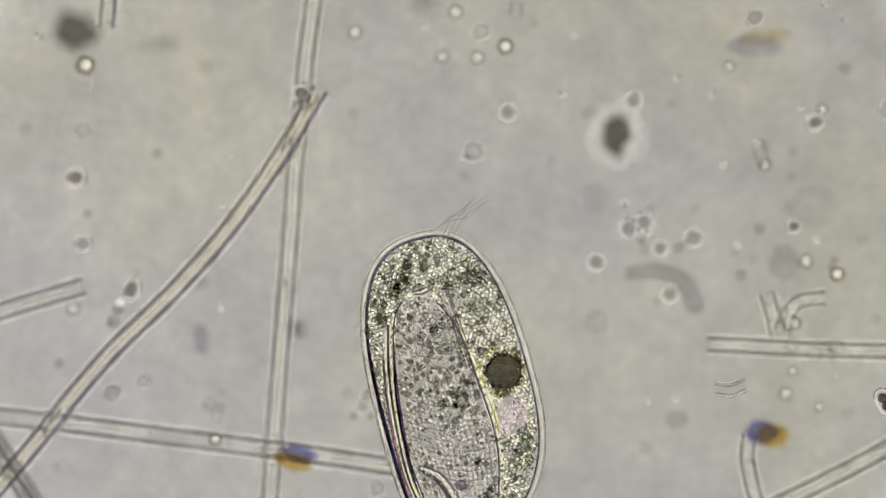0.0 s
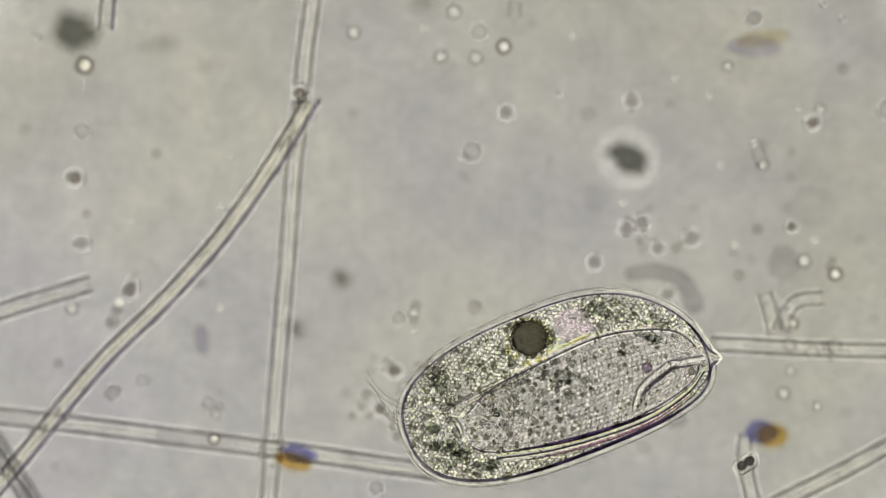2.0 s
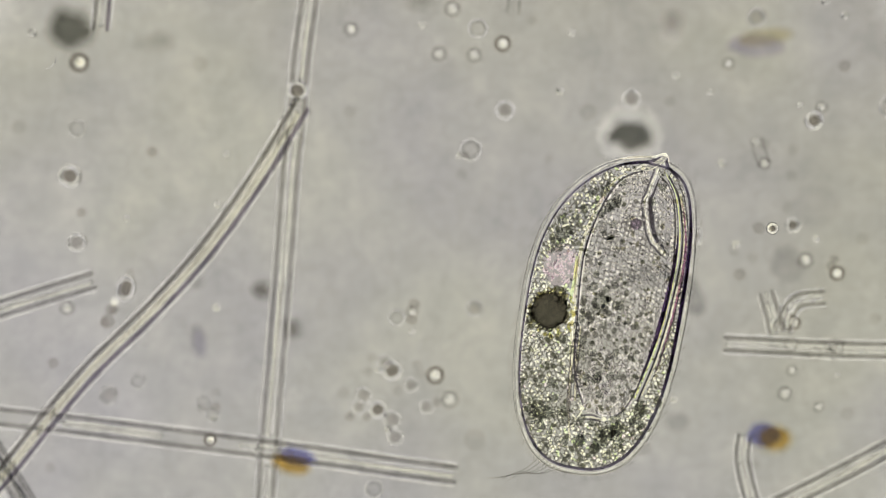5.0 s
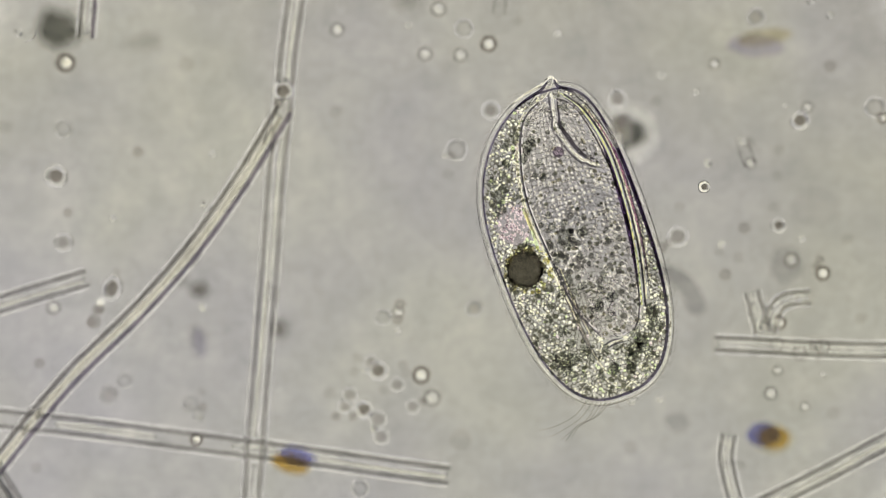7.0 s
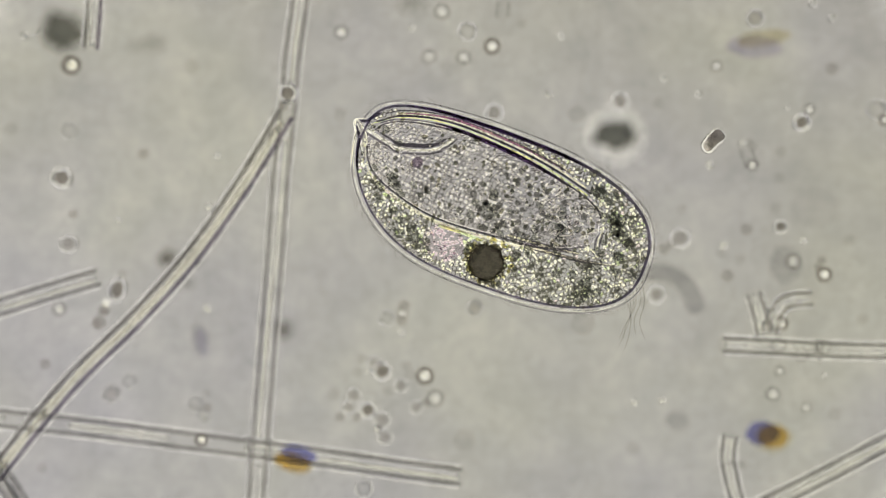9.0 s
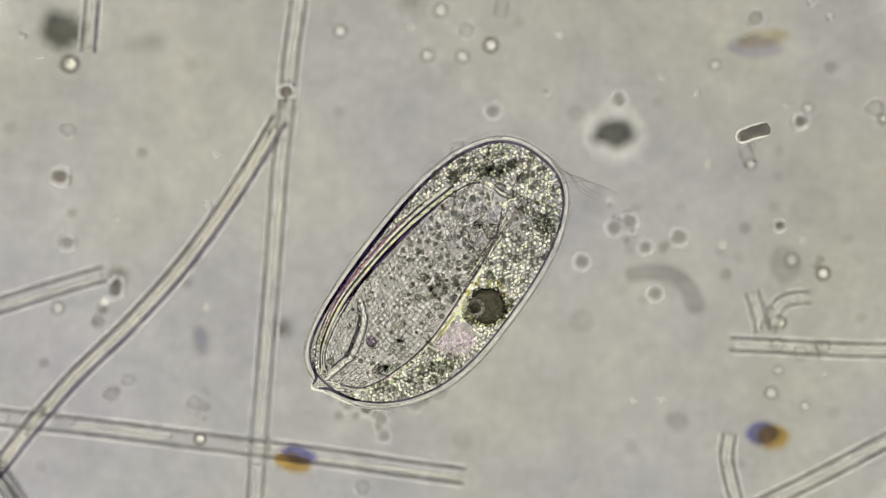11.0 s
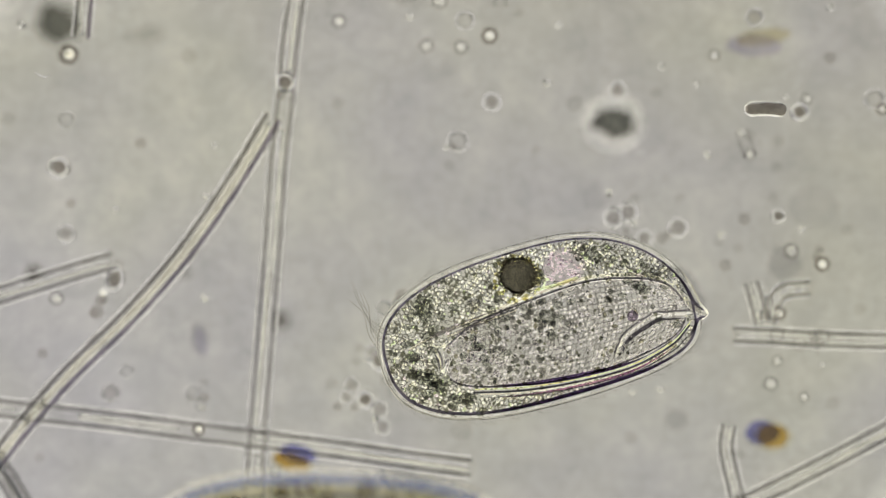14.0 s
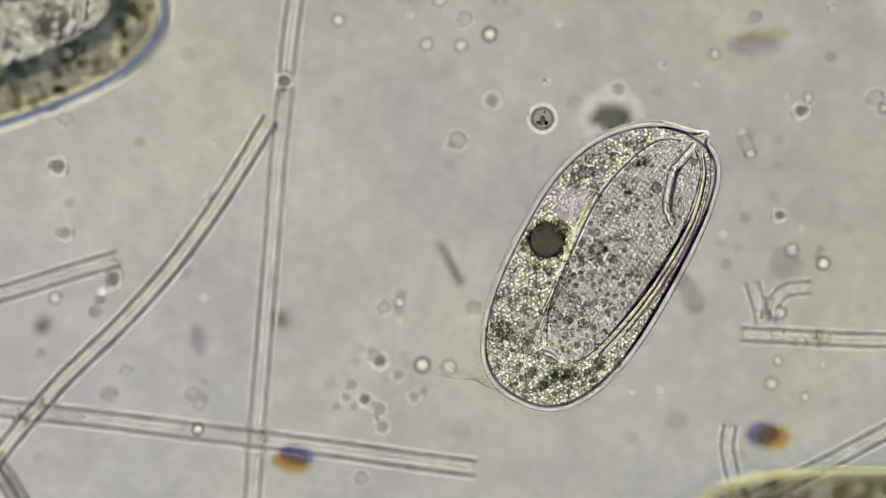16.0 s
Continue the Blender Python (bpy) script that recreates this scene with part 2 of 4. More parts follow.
        tail = [(p + t * r * math.cos(a), t, r * math.sin(a)) for a in (0.95, 0.5, 0.12)]
        spots = head + spots + tail
    for p, t, r in spots:
        side = t.cross(Vector((0, 0, 1)))
        side = side.normalized() if side.length > 1e-5 else Vector((1, 0, 0))
        up = side.cross(t)
        rings.append([bm.verts.new(p + side * r * math.cos(a) + up * r * flat * math.sin(a))
                      for a in (2 * math.pi * k / sides for k in range(sides))])
    for a, b in zip(rings, rings[1:]):
        for k in range(sides):
            bm.faces.new((a[k], a[(k + 1) % sides], b[(k + 1) % sides], b[k]))
    bm.faces.new(rings[0][::-1])
    bm.faces.new(rings[-1])
    return bm


def tube(line, radius, sides=16, flat=1.0):
    bm = bmesh.new()
    tube_into(bm, line, radius, sides, flat=flat)
    bmesh.ops.recalc_face_normals(bm, faces=bm.faces)
    return bm


def lump(rx, ry, rz, rough=0.0, freq=3.0, seed=0.0, sub=4):
    """A rounded lump with an uneven skin."""
    bm = bmesh.new()
    bmesh.ops.create_icosphere(bm, subdivisions=sub, radius=1.0)
    for v in bm.verts:
        k = 1 + rough * noise.fractal(v.co * freq + Vector((seed, seed * 1.7, 0)), 1.0, 2.0, 3)
        v.co = Vector((v.co.x * rx * k, v.co.y * ry * k, v.co.z * rz * k))
    return bm


ICO = bmesh.new()
bmesh.ops.create_icosphere(ICO, subdivisions=2, radius=1.0)
ICO_V = np.array([v.co[:] for v in ICO.verts])
ICO_F = np.array([[v.index for v in f.verts] for f in ICO.faces])
ICO.free()
GEM = bmesh.new()
bmesh.ops.create_icosphere(GEM, subdivisions=1, radius=1.0)
GEM_V = np.array([v.co[:] for v in GEM.verts])
GEM_F = np.array([[v.index for v in f.verts] for f in GEM.faces])
GEM.free()
# a faceted grain: two blunt six-sided cones, sloped to put in an even highlight
OCT_V = np.array([(math.cos(k * math.pi / 3), math.sin(k * math.pi / 3), 0) for k in range(6)] + [(0, 0, 0.8), (0, 0, -0.8)])
OCT_F = np.array([(k, (k + 1) % 6, 6) for k in range(6)] + [((k + 1) % 6, k, 7) for k in range(6)])


def many(name, centres, radii, material, parent, label="", squash=1.0, solid=None, tossed=False, spun=False):
    """Many small grains as one mesh."""
    c, r = np.array(centres), np.array(radii)
    V, F = solid or (ICO_V, ICO_F)
    V = np.repeat(V[None], len(c), 0)
    if tossed:
        pick = random.Random(len(c))
        V = np.array([v @ np.array(Euler([pick.uniform(0, 6.3) for _ in range(3)]).to_matrix()) * [pick.uniform(0.8, 1.25), pick.uniform(0.8, 1.25), 0.8] for v in V])
    if spun:
        pick = random.Random(len(c) + 1)
        V = np.array([v * [pick.uniform(0.9, 1.45), pick.uniform(0.7, 1.0), 1.0] @ np.array(Euler((0, 0, pick.uniform(0, 6.3))).to_matrix()) for v in V])
    vs = (V * r[:, None, None] * np.array([1, 1, squash]) + c[:, None]).reshape(-1, 3)
    fs = (F[None] + (np.arange(len(c)) * V.shape[1])[:, None, None]).reshape(-1, 3)
    me = bpy.data.meshes.new(name)
    me.from_pydata(vs.tolist(), [], fs.tolist())
    for p in me.polygons:
        p.use_smooth = solid is None
    me.materials.append(material)
    ob = new(name, me)
    ob.parent = parent
    return tagged(ob, label, kind="stuff")


def net(name, centres, width, z, material, parent, label):
    """A net of plasma walls round cells on an offset lattice; width(key) is the open part of a cell."""
    bm, pick = bmesh.new(), random.Random(len(centres))
    for (i, j), c in centres.items():
        o = j % 2
        ring_ = [centres.get(k) for k in ((i + 1, j), (i + o, j + 1), (i - 1 + o, j + 1), (i - 1, j), (i - 1 + o, j - 1), (i + o, j - 1))]
        if None in ring_ or width((i, j)) <= 0:
            continue
        outer = [(c + p + q) / 3 for p, q in zip(ring_, ring_[1:] + ring_[:1])]
        k = width((i, j))
        a = [bm.verts.new((p.x, p.y, z)) for p in outer]
        d = [bm.verts.new((c.x + (p.x - c.x) * k, c.y + (p.y - c.y) * k, z)) for p in outer]
        for n in range(6):
            if pick.random() < 0.76:
                bm.faces.new((a[n], a[(n + 1) % 6], d[(n + 1) % 6], d[n]))
    return tagged(part(name, bm, material, parent, label), kind="stuff")


def disc(r0, r1, n=96):
    bm = bmesh.new()
    a = [bm.verts.new((r1 * math.cos(2 * math.pi * k / n), r1 * math.sin(2 * math.pi * k / n), 0)) for k in range(n)]
    if r0 <= 0:
        bm.faces.new(a)
        return bm
    b = [bm.verts.new((r0 * math.cos(2 * math.pi * k / n), r0 * math.sin(2 * math.pi * k / n), 0)) for k in range(n)]
    for k in range(n):
        bm.faces.new((a[k], a[(k + 1) % n], b[(k + 1) % n], b[k]))
    return bm


# ---- the setting ----
SLIDE_Z = -0.85      # the added film on which the filaments lie
BED_Z = -3.7         # the glass slide below the water
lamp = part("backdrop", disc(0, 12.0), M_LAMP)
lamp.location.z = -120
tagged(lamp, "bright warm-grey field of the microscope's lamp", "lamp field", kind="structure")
# added glowing ring out of view: bent rays that reach it show as highlights
ring = part("added_glow_ring", disc(12.0, 33.0), M_RING)
ring.location.z = -120
tagged(ring, "added glowing ring out of view, for highlights and halos", "condenser", kind="structure")

bm = bmesh.new()
bmesh.ops.create_cube(bm, size=1.0)
bmesh.ops.scale(bm, vec=(14.0, 9.0, 0.12), verts=bm.verts)
bmesh.ops.bevel(bm, geom=bm.edges[:], offset=0.01, segments=2, affect="EDGES")
slide = part("ground", bm, M_SLIDE, smooth=False)
slide.location.z = BED_Z - 0.06
tagged(slide, "thin smeared glass slide under the pond water", "glass slide", kind="structure")


# added sheet for the filaments to lie on, with background grain in its tint
bm = bmesh.new()
bmesh.ops.create_grid(bm, x_segments=24, y_segments=16, size=1.0)
bmesh.ops.scale(bm, vec=(7.0, 4.5, 1), verts=bm.verts)
for v in bm.verts:
    v.co.z = 0.003 * noise.noise(v.co * 3.0)
film = part("water", bm, M_FILM)
film.location.z = SLIDE_Z - 0.004
tagged(film, "added clear grainy sheet on which the filaments lie", "biofilm", kind="structure")


# ---- filaments ----
def filament(points, radius, z, label, group="algal filaments", steps=60, name="algal_filament", walls=None, core=None, beaded=0.10, under=()):
    """A glassy thread: a clear body with dark edge lines and bright halos put along both sides and a bright middle
    line.
    """
    root = new(name)
    line = smooth_line([at(x, y, z) for x, y in points], steps)
    base = line[len(line) // 2].copy()
    root.location = base
    line = [p - base for p in line]
    seed = points[0][0] * 0.37

    def beside(far, start=0):
        out = []
        for i, p in enumerate(line):
            t = (line[min(i + 1, steps)] - line[max(i - 1, 0)]).normalized()
            out.append(p + Vector((-t.y, t.x, 0)) * far * (1 + 0.025 * noise.noise(Vector((i * 0.45, far * 40, seed)))))
        return out[start:steps + 1 - start]

    def uneven(size, deep, phase):
        return lambda f: size * (1 + deep * noise.noise(Vector((f * steps * 0.7, phase, seed))))

    wall_dyes = walls or (M_WALL_PALE, M_WALL_PALE)
    part("trichome", tube(line, radius * 0.98, 20), M_TRICHOME, root, "clear cell plasma")
    # edge shade and side halo are put in as tinted ribs and bright prisms
    for k, dyed in ((-1, wall_dyes[0]), (1, wall_dyes[1])):
        part("cell_wall", tube(beside(k * radius * 0.90), uneven(radius * 0.29, 0.3, k * 3.0), 8), dyed, root, "dark edge line of the cell wall")
        part("side_halo", tube(beside(k * radius * 1.34), radius * 0.14, 4, flat=0.8), M_HALO if dyed is M_WALL_FAINT else M_EDGE_HALO, root, "bright halo line beside the filament", smooth=False)
    runs = [[]]
    for p in beside(0.0, 1):
        if any((p + base - at(x, y, z)).length < 0.05 for x, y in under):
            runs.append([])
        else:
            runs[-1].append(p)
    # the bright middle is a highlight put in as a prism strand
    for run in runs:
        if len(run) > 2:
            part("core_gleam", tube(run, lambda f: radius * 0.46 * (1 + beaded * math.sin(f * len(run) * 0.8 + seed) + beaded * noise.noise(Vector((f * len(run) * 0.4, 7.0, seed)))), 4, flat=0.8),
                 core or M_CORE, root, "bright line along the middle", smooth=False)
    return tagged(root, label, "algal filament", group)


LOW, HIGH = SLIDE_Z + 0.045, SLIDE_Z + 0.125
BOLD, VEILED = (M_WALL_VIOLET, M_WALL_BOLD), (M_WALL_FAINT, M_WALL_FAINT)
curved = filament([(-88, 935), (7, 822), (74, 738), (152, 649), (252, 552), (348, 444), (437, 319), (511, 197)], 0.0285, HIGH,
                  "long pale glassy algal filament, gently curved, crossing two others", walls=BOLD, core=M_CORE_CREAM)
upright = filament([(543, -90), (535, 0), (522, 97), (513, 200), (502, 297), (492, 440), (484, 540), (475, 650), (467, 750), (460, 850), (453, 960)], 0.0295, LOW,
                   "straight pale algal filament lying on the slide", walls=VEILED, steps=110, under=((464, 789), (515, 160), (513, 180), (511, 200), (507, 225)))
level = filament([(-160, 708), (-10, 730), (150, 748), (300, 767), (450, 786), (560, 800), (700, 820), (806, 834)], 0.0305, LOW - 0.004,
                 "straight pale algal filament with a blunt open end", steps=110, under=((35, 735), (65, 738), (95, 742), (322, 770), (350, 773), (380, 777), (405, 780)))
stub = filament([(-160, 588), (0, 540), (90, 512), (174, 487)], 0.0295, LOW, "short blunt end of a pale algal filament", steps=30)
side = filament([(1276, 603), (1360, 607), (1450, 612), (1568, 615), (1720, 618)], 0.0262, LOW,
                "blunt pale algal filament with branches leaning on it", steps=40)
slant = filament([(1240, 941), (1320, 901), (1401, 861), (1476, 823), (1564, 776), (1720, 694)], 0.0285, LOW, "pale algal filament lying aslant on the slide", steps=40)
bent = filament([(1292, 764), (1287, 800), (1294, 840), (1304, 880), (1318, 950)], 0.0250, LOW, "short bent piece of pale filament", steps=30, beaded=0.35)
filament([(1333, 514), (1342, 545), (1351, 582)], 0.0255, HIGH, "short pale branch standing on a filament", steps=16, walls=VEILED, group="branches", beaded=0.35)
filament([(1362, 580), (1372, 548), (1392, 527), (1434, 522)], 0.0245, HIGH, "short hooked pale branch on a filament", steps=20, walls=VEILED, group="branches", beaded=0.35)
filament([(-40, 752), (10, 832), (46, 890), (100, 980)], 0.0270, LOW, "pale filament crossing under a curved one", steps=24)
end = filament([(182, -160), (178, -90), (174, 0), (168, 76)], 0.0265, LOW, "short end of a pale filament beside a dark clump", steps=24, walls=(M_WALL_PALE, M_WALL_VIOLET))


# ---- small cells on the slide ----
CELL_WORDS = {"bright": "small glassy round cell with a bright middle and a dark wall", "pale": "small pale round cell with a soft grey wall",
              "dark": "small dark round cell in a bright halo", "grey": "small grey round cell in a pale halo",
              "blot": "small soft grey round cell", "veiled": "soft grey round cell with a faint pale rim", "mist": "very faint grey round cell", "hoop": "clear round cell with a thin grey wall", "loop": "clear round cell on a filament", "light": "small faint gleaming round cell"}
CELL_PLASMA = {"dark": M_DARK_CELL, "grey": M_SOFT_CELL, "blot": M_BLOT, "veiled": M_BLOT, "mist": M_MIST, "hoop": M_CLEAR_CELL, "bright": M_CLEAR_CELL, "pale": M_CLEAR_CELL}


def cell(x, y, r, kind, label="", z=None, stretch=1.0, turn=0.0, gleam=None):
    """One small round cell of a kind from CELL_WORDS."""
    rr = r / PX
    root = new("round_cell")
    root.location, root.rotation_euler = at(x, y, SLIDE_Z + rr * 0.8 if z is None else z), (0, 0, radians(turn))

    def hoop(far, thick, sides, flat):
        wall = [Vector((rr * far * math.cos(a) * stretch, rr * far * math.sin(a), 0)) for a in (2 * math.pi * k / 24 for k in range(25))]
        return tube_into(bmesh.new(), wall, rr * thick, sides, flat=flat, round_ends=False)

    if kind in CELL_PLASMA:
        part("plasma", lump(rr * stretch, rr, rr * 0.7, 0.08, 1.6, x + y * 0.3, 3), CELL_PLASMA[kind], root)
    # the bright middle is a highlight put in as a faceted prism
    if kind in ("bright", "pale", "light"):
        size = {"bright": 0.62, "pale": 0.66, "light": 0.85}[kind]
        spot_ = many("gleam", [(0.08 * rr, 0.06 * rr, 0)], [rr * size], gleam or {"bright": M_BEAD_BRIGHT, "pale": M_BEAD_PALE, "light": M_BEAD_FAINT}[kind], root, "gleaming middle", squash=0.88, solid=(OCT_V, OCT_F))
        del spot_["kind"]
    if kind in ("bright", "pale", "hoop", "loop"):
        part("cell_wall", hoop(0.98, {"bright": 0.26, "pale": 0.22, "hoop": 0.15, "loop": 0.16}[kind], 8, 1.0), {"bright": M_BEAD_WALL, "pale": M_PALE_WALL, "hoop": M_CELL_WALL, "loop": M_PALE_WALL}[kind], root, "soft grey cell wall")
    # the white halo round a cell is put in as a prism ring
    if kind in ("dark", "grey", "hoop", "veiled"):
        far, thick = {"dark": (1.46, 0.34), "grey": (1.46, 0.24), "hoop": (1.30, 0.12), "veiled": (1.40, 0.17)}[kind]
        part("bright_halo", hoop(far, thick, 4, 0.8), M_HALO, root, "bright halo ring round the cell", smooth=False)
    return tagged(root, label or CELL_WORDS[kind], "cell", "small cells on the slide")


for x, y, r, kind in [
        (117, 310, 12, "dark"), (137, 374, 9, "blot"), (129, 426, 11, "grey"), (112, 540, 12, "pale"), (390, 272, 9, "light"), (260, 268, 10, "blot"), (130, 227, 12, "hoop"),
        (50, 60, 11, "light"), (27, 225, 13, "mist"), (374, 360, 9, "light"), (372, 540, 10, "light"), (215, 385, 9, "light"), (222, 480, 9, "mist"), (88, 637, 10, "blot"),
        (82, 820, 10, "mist"), (236, 668, 10, "hoop"), (371, 688, 9, "mist"), (372, 714, 9, "blot"), (352, 706, 11, "hoop"), (366, 726, 10, "hoop"), (346, 716, 9, "mist"), (368, 733, 9, "light"), (362, 771, 10, "bright"),
        (345, 115, 14, "mist"), (514, 161, 11, "dark"), (506, 184, 8, "blot"), (512, 176, 8, "light"), (688, 557, 11, "hoop"), (718, 534, 10, "blot"), (715, 548, 10, "pale"),
        (714, 561, 10, "blot"), (714, 582, 9, "light"), (645, 628, 9, "mist"), (667, 636, 9, "veiled"), (680, 650, 11, "dark"), (655, 650, 7, "light"), (723, 640, 9, "mist"),
        (729, 655, 10, "mist"), (755, 658, 14, "bright"), (713, 675, 9, "veiled"), (690, 685, 9, "mist"), (740, 713, 9, "veiled"), (757, 705, 8, "blot"),
        (630, 693, 10, "veiled"), (622, 713, 9, "veiled"), (606, 730, 8, "blot"), (636, 730, 8, "blot"), (655, 718, 10, "dark"), (680, 735, 11, "veiled"), (672, 752, 9, "light"),
        (685, 766, 10, "veiled"), (595, 690, 11, "mist"), (638, 652, 9, "mist"), (824, 770, 20, "mist"), (648, 856, 12, "hoop"), (1098, 175, 11, "grey"), (1174, 135, 10, "light"),
        (1235, 164, 8, "light"), (1267, 114, 10, "pale"), (1165, 180, 10, "mist"), (1470, 118, 11, "blot"), (1430, 190, 10, "pale"), (1417, 213, 10, "dark"), (1392, 187, 7, "light"),
        (1548, 190, 14, "hoop"), (1562, 208, 9, "bright"), (1314, 250, 9, "light"), (1331, 255, 10, "mist"), (1330, 288, 10, "pale"), (1255, 288, 10, "light"), (1380, 265, 10, "mist"),
        (1378, 310, 10, "mist"), (1380, 396, 8, "dark"), (1370, 365, 10, "mist"), (1402, 457, 13, "pale"), (1452, 456, 8, "blot"), (1446, 468, 8, "blot"), (1457, 480, 12, "bright"),
        (1420, 420, 9, "light"), (1280, 430, 10, "light"), (1380, 566, 12, "bright"), (1378, 650, 9, "pale"), (1457, 657, 7, "light"), (1366, 690, 12, "pale"), (1425, 713, 9, "pale"),
        (1445, 606, 10, "pale"), (1448, 631, 5, "light"), (1172, 701, 9, "light"), (1122, 705, 9, "light"), (1120, 785, 13, "mist"), (1312, 815, 9, "mist"), (1475, 725, 12, "mist"),
        (1500, 420, 11, "mist"), (1523, 560, 11, "mist"), (1470, 30, 10, "light"), (1436, 4, 10, "light"), (608, 54, 12, "pale"), (732, 47, 10, "light"), (785, 18, 13, "pale"),
        (830, 52, 13, "hoop"), (762, 97, 12, "pale"), (823, 99, 12, "pale"), (873, 79, 13, "bright"), (993, 61, 10, "light"), (877, 195, 11, "grey"), (973, 163, 10, "light"),
        (954, 280, 8, "mist"), (817, 264, 15, "hoop"), (808, 274, 7, "blot"), (795, 276, 7, "light"), (606, 198, 11, "mist"), (802, 307, 10, "mist"), (1023, 198, 15, "mist"),
        (1082, 355, 10, "light"), (1090, 399, 12, "grey"), (1116, 389, 12, "grey"), (1127, 365, 9, "mist"), (1126, 411, 8, "light"), (1112, 422, 7, "blot"), (1118, 436, 10, "mist"),
        (1145, 434, 10, "grey"), (1176, 435, 10, "blot"), (1188, 426, 8, "blot"), (1204, 416, 12, "grey"), (1206, 365, 10, "mist"), (1033, 459, 11, "grey"), (1162, 515, 11, "grey"),
        (1140, 528, 9, "mist"), (1276, 442, 9, "mist"), (1309, 453, 9, "mist"), (1287, 482, 11, "blot"), (1320, 401, 11, "blot"), (1033, 565, 22, "mist"), (924, 39, 9, "mist")]:
    cell(x, y, r, kind, gleam=M_SPARK if (x, y) == (362, 771) else None, z=SLIDE_Z + 0.20 if (x, y) in ((362, 771), (514, 161), (506, 184), (512, 176)) else None)
for x, y, r in ((1377, 604, 12), (1417, 620, 12), (1456, 607, 13)):
    cell(x, y, r, "loop", z=SLIDE_Z + 0.15)
roller = cell(773, 697, 14, "pale", "pale round cell rolling slowly over the slide")
cell(215, 506, 10, "dark", "small dark oval cell in a clear halo", stretch=1.5, turn=80)
cell(191, 543, 10, "blot", "small dark oval cell beside a filament", stretch=1.2, turn=10)
cell(192, 545, 7, "blot")
cell(183, 564, 13, "blot", "brown round cell beside a filament")
cell(178, 566, 9, "blot")
cell(194, 530, 10, "light", "gleaming round cell beside a filament", gleam=M_BEAD_BRIGHT)
cell(128, 112, 17, "mist", "faint dark coat beside a glassy bead")
cell(134, 112, 15, "bright", "glassy bead with a very bright middle", gleam=M_SPARK)
# short clear rods on the slide
for pts, words in ((((1316, 246), (1322, 268), (1330, 289)), "short clear rod of two cells"), (((893, 2), (892, 14), (891, 26)), "short faint clear rod")):
    root = new("clear_rod")
    ln = smooth_line([at(x, y, SLIDE_Z + 0.03) for x, y in pts], 10)
    root.location = ln[5].copy()
    ln = [p - root.location for p in ln]
    part("plasma", tube(ln, 0.019, 12), M_CLEAR_CELL, root)
    for k in (-1, 1):
        t = (ln[-1] - ln[0]).normalized()
        part("cell_wall", tube([p + Vector((-t.y, t.x, 0)) * 0.021 * k for p in ln], 0.005, 8), M_PALE_WALL, root)
    tagged(root, words, "microbe", "clear rods on the slide")


# ---- dark clumps out of the sharp plane ----
def clump(name, px, py, rx, ry, z, seed, coat, label, group="dark clumps", mat=None):
    root = new(name)
    root.location = at(px, py, z)
    rnd = random.Random(int(seed))
    part("detritus", lump(rx / PX * 0.85, ry / PX * 0.85, min(rx, ry) / PX * 0.5, 0.5, 1.5, seed, 4), mat or M_DETRITUS, root)
    for k in range(9):
        a = 2 * math.pi * (k + rnd.random()) / 9
        g = part("floc", lump(*[rnd.uniform(0.16, 0.30) * min(rx, ry) / PX for _ in range(3)], 0.3, 2.0, k, 2), M_FLOC, root)
        g.location = (math.cos(a) * rx / PX * 0.92, math.sin(a) * ry / PX * 0.92, rnd.uniform(-0.01, 0.01))
    # coat is the radius of a pale halo, put in as a prism ring
    if coat:
        loop = [Vector((coat / PX * math.cos(a), coat / PX * 0.86 * math.sin(a), 0)) for a in (2 * math.pi * k / 40 for k in range(41))]
        part("bright_halo", tube_into(bmesh.new(), loop, 0.034, 4, flat=0.8, round_ends=False), M_CLUMP_HALO, root, "pale halo round the clump", smooth=False)
    return tagged(root, label, "detritus", group)


bulk = clump("detritus_clump", 119, 52, 43, 41, BED_Z + 0.05, 3.0, 0, "large dark soft-edged clump of detritus on the slide")
clump("detritus_clump", 506, 578, 16, 18, BED_Z + 0.6, 5.0, 0, "small dark soft-edged clump beside a filament", mat=M_BROWN)
clump("detritus_clump", 268, 76, 36, 13, BED_Z + 0.3, 4.0, 0, "faint long soft-edged wisp of detritus", mat=M_WISP)
clump("detritus_clump", 730, 4, 24, 16, BED_Z + 0.4, 6.0, 0, "faint soft-edged clump of detritus", mat=M_WISP)
clump("detritus_clump", 336, 496, 16, 10, BED_Z + 1.0, 8.0, 0, "small soft-edged clump under a filament", mat=M_WISP)
drifter = clump("drifting_clump", 1090, 237, 46, 27, -2.7, 7.0, 48, "dark bean-shaped clump in a clear halo drifting in the water")
speck = clump("drifting_speck", 620, 490, 16, 18, -2.6, 9.0, 0, "small brownish speck drifting through the water", mat=M_BROWN)


# ---- dust on the optics, which stays with the camera ----
DUST_Z = 1.5
DUST = []


def dust(px, py, pieces, label):
    root = new("dust_flake")
    root.location = at(px, py, DUST_Z)
    for name, x, y, rx, ry, turn, mat, seed in pieces:
        bm = lump(rx / PX, ry / PX, 0.012, 0.16, 1.8, seed, 3)
        bmesh.ops.rotate(bm, matrix=Matrix.Rotation(radians(turn), 3, "Z"), verts=bm.verts)
        bmesh.ops.translate(bm, vec=(x / PX, y / PX, 0.03 * seed), verts=bm.verts)
        part(name, bm, mat, root)
    DUST.append((root, px, py))
    return tagged(root, label, "dust", "dust on the optics")


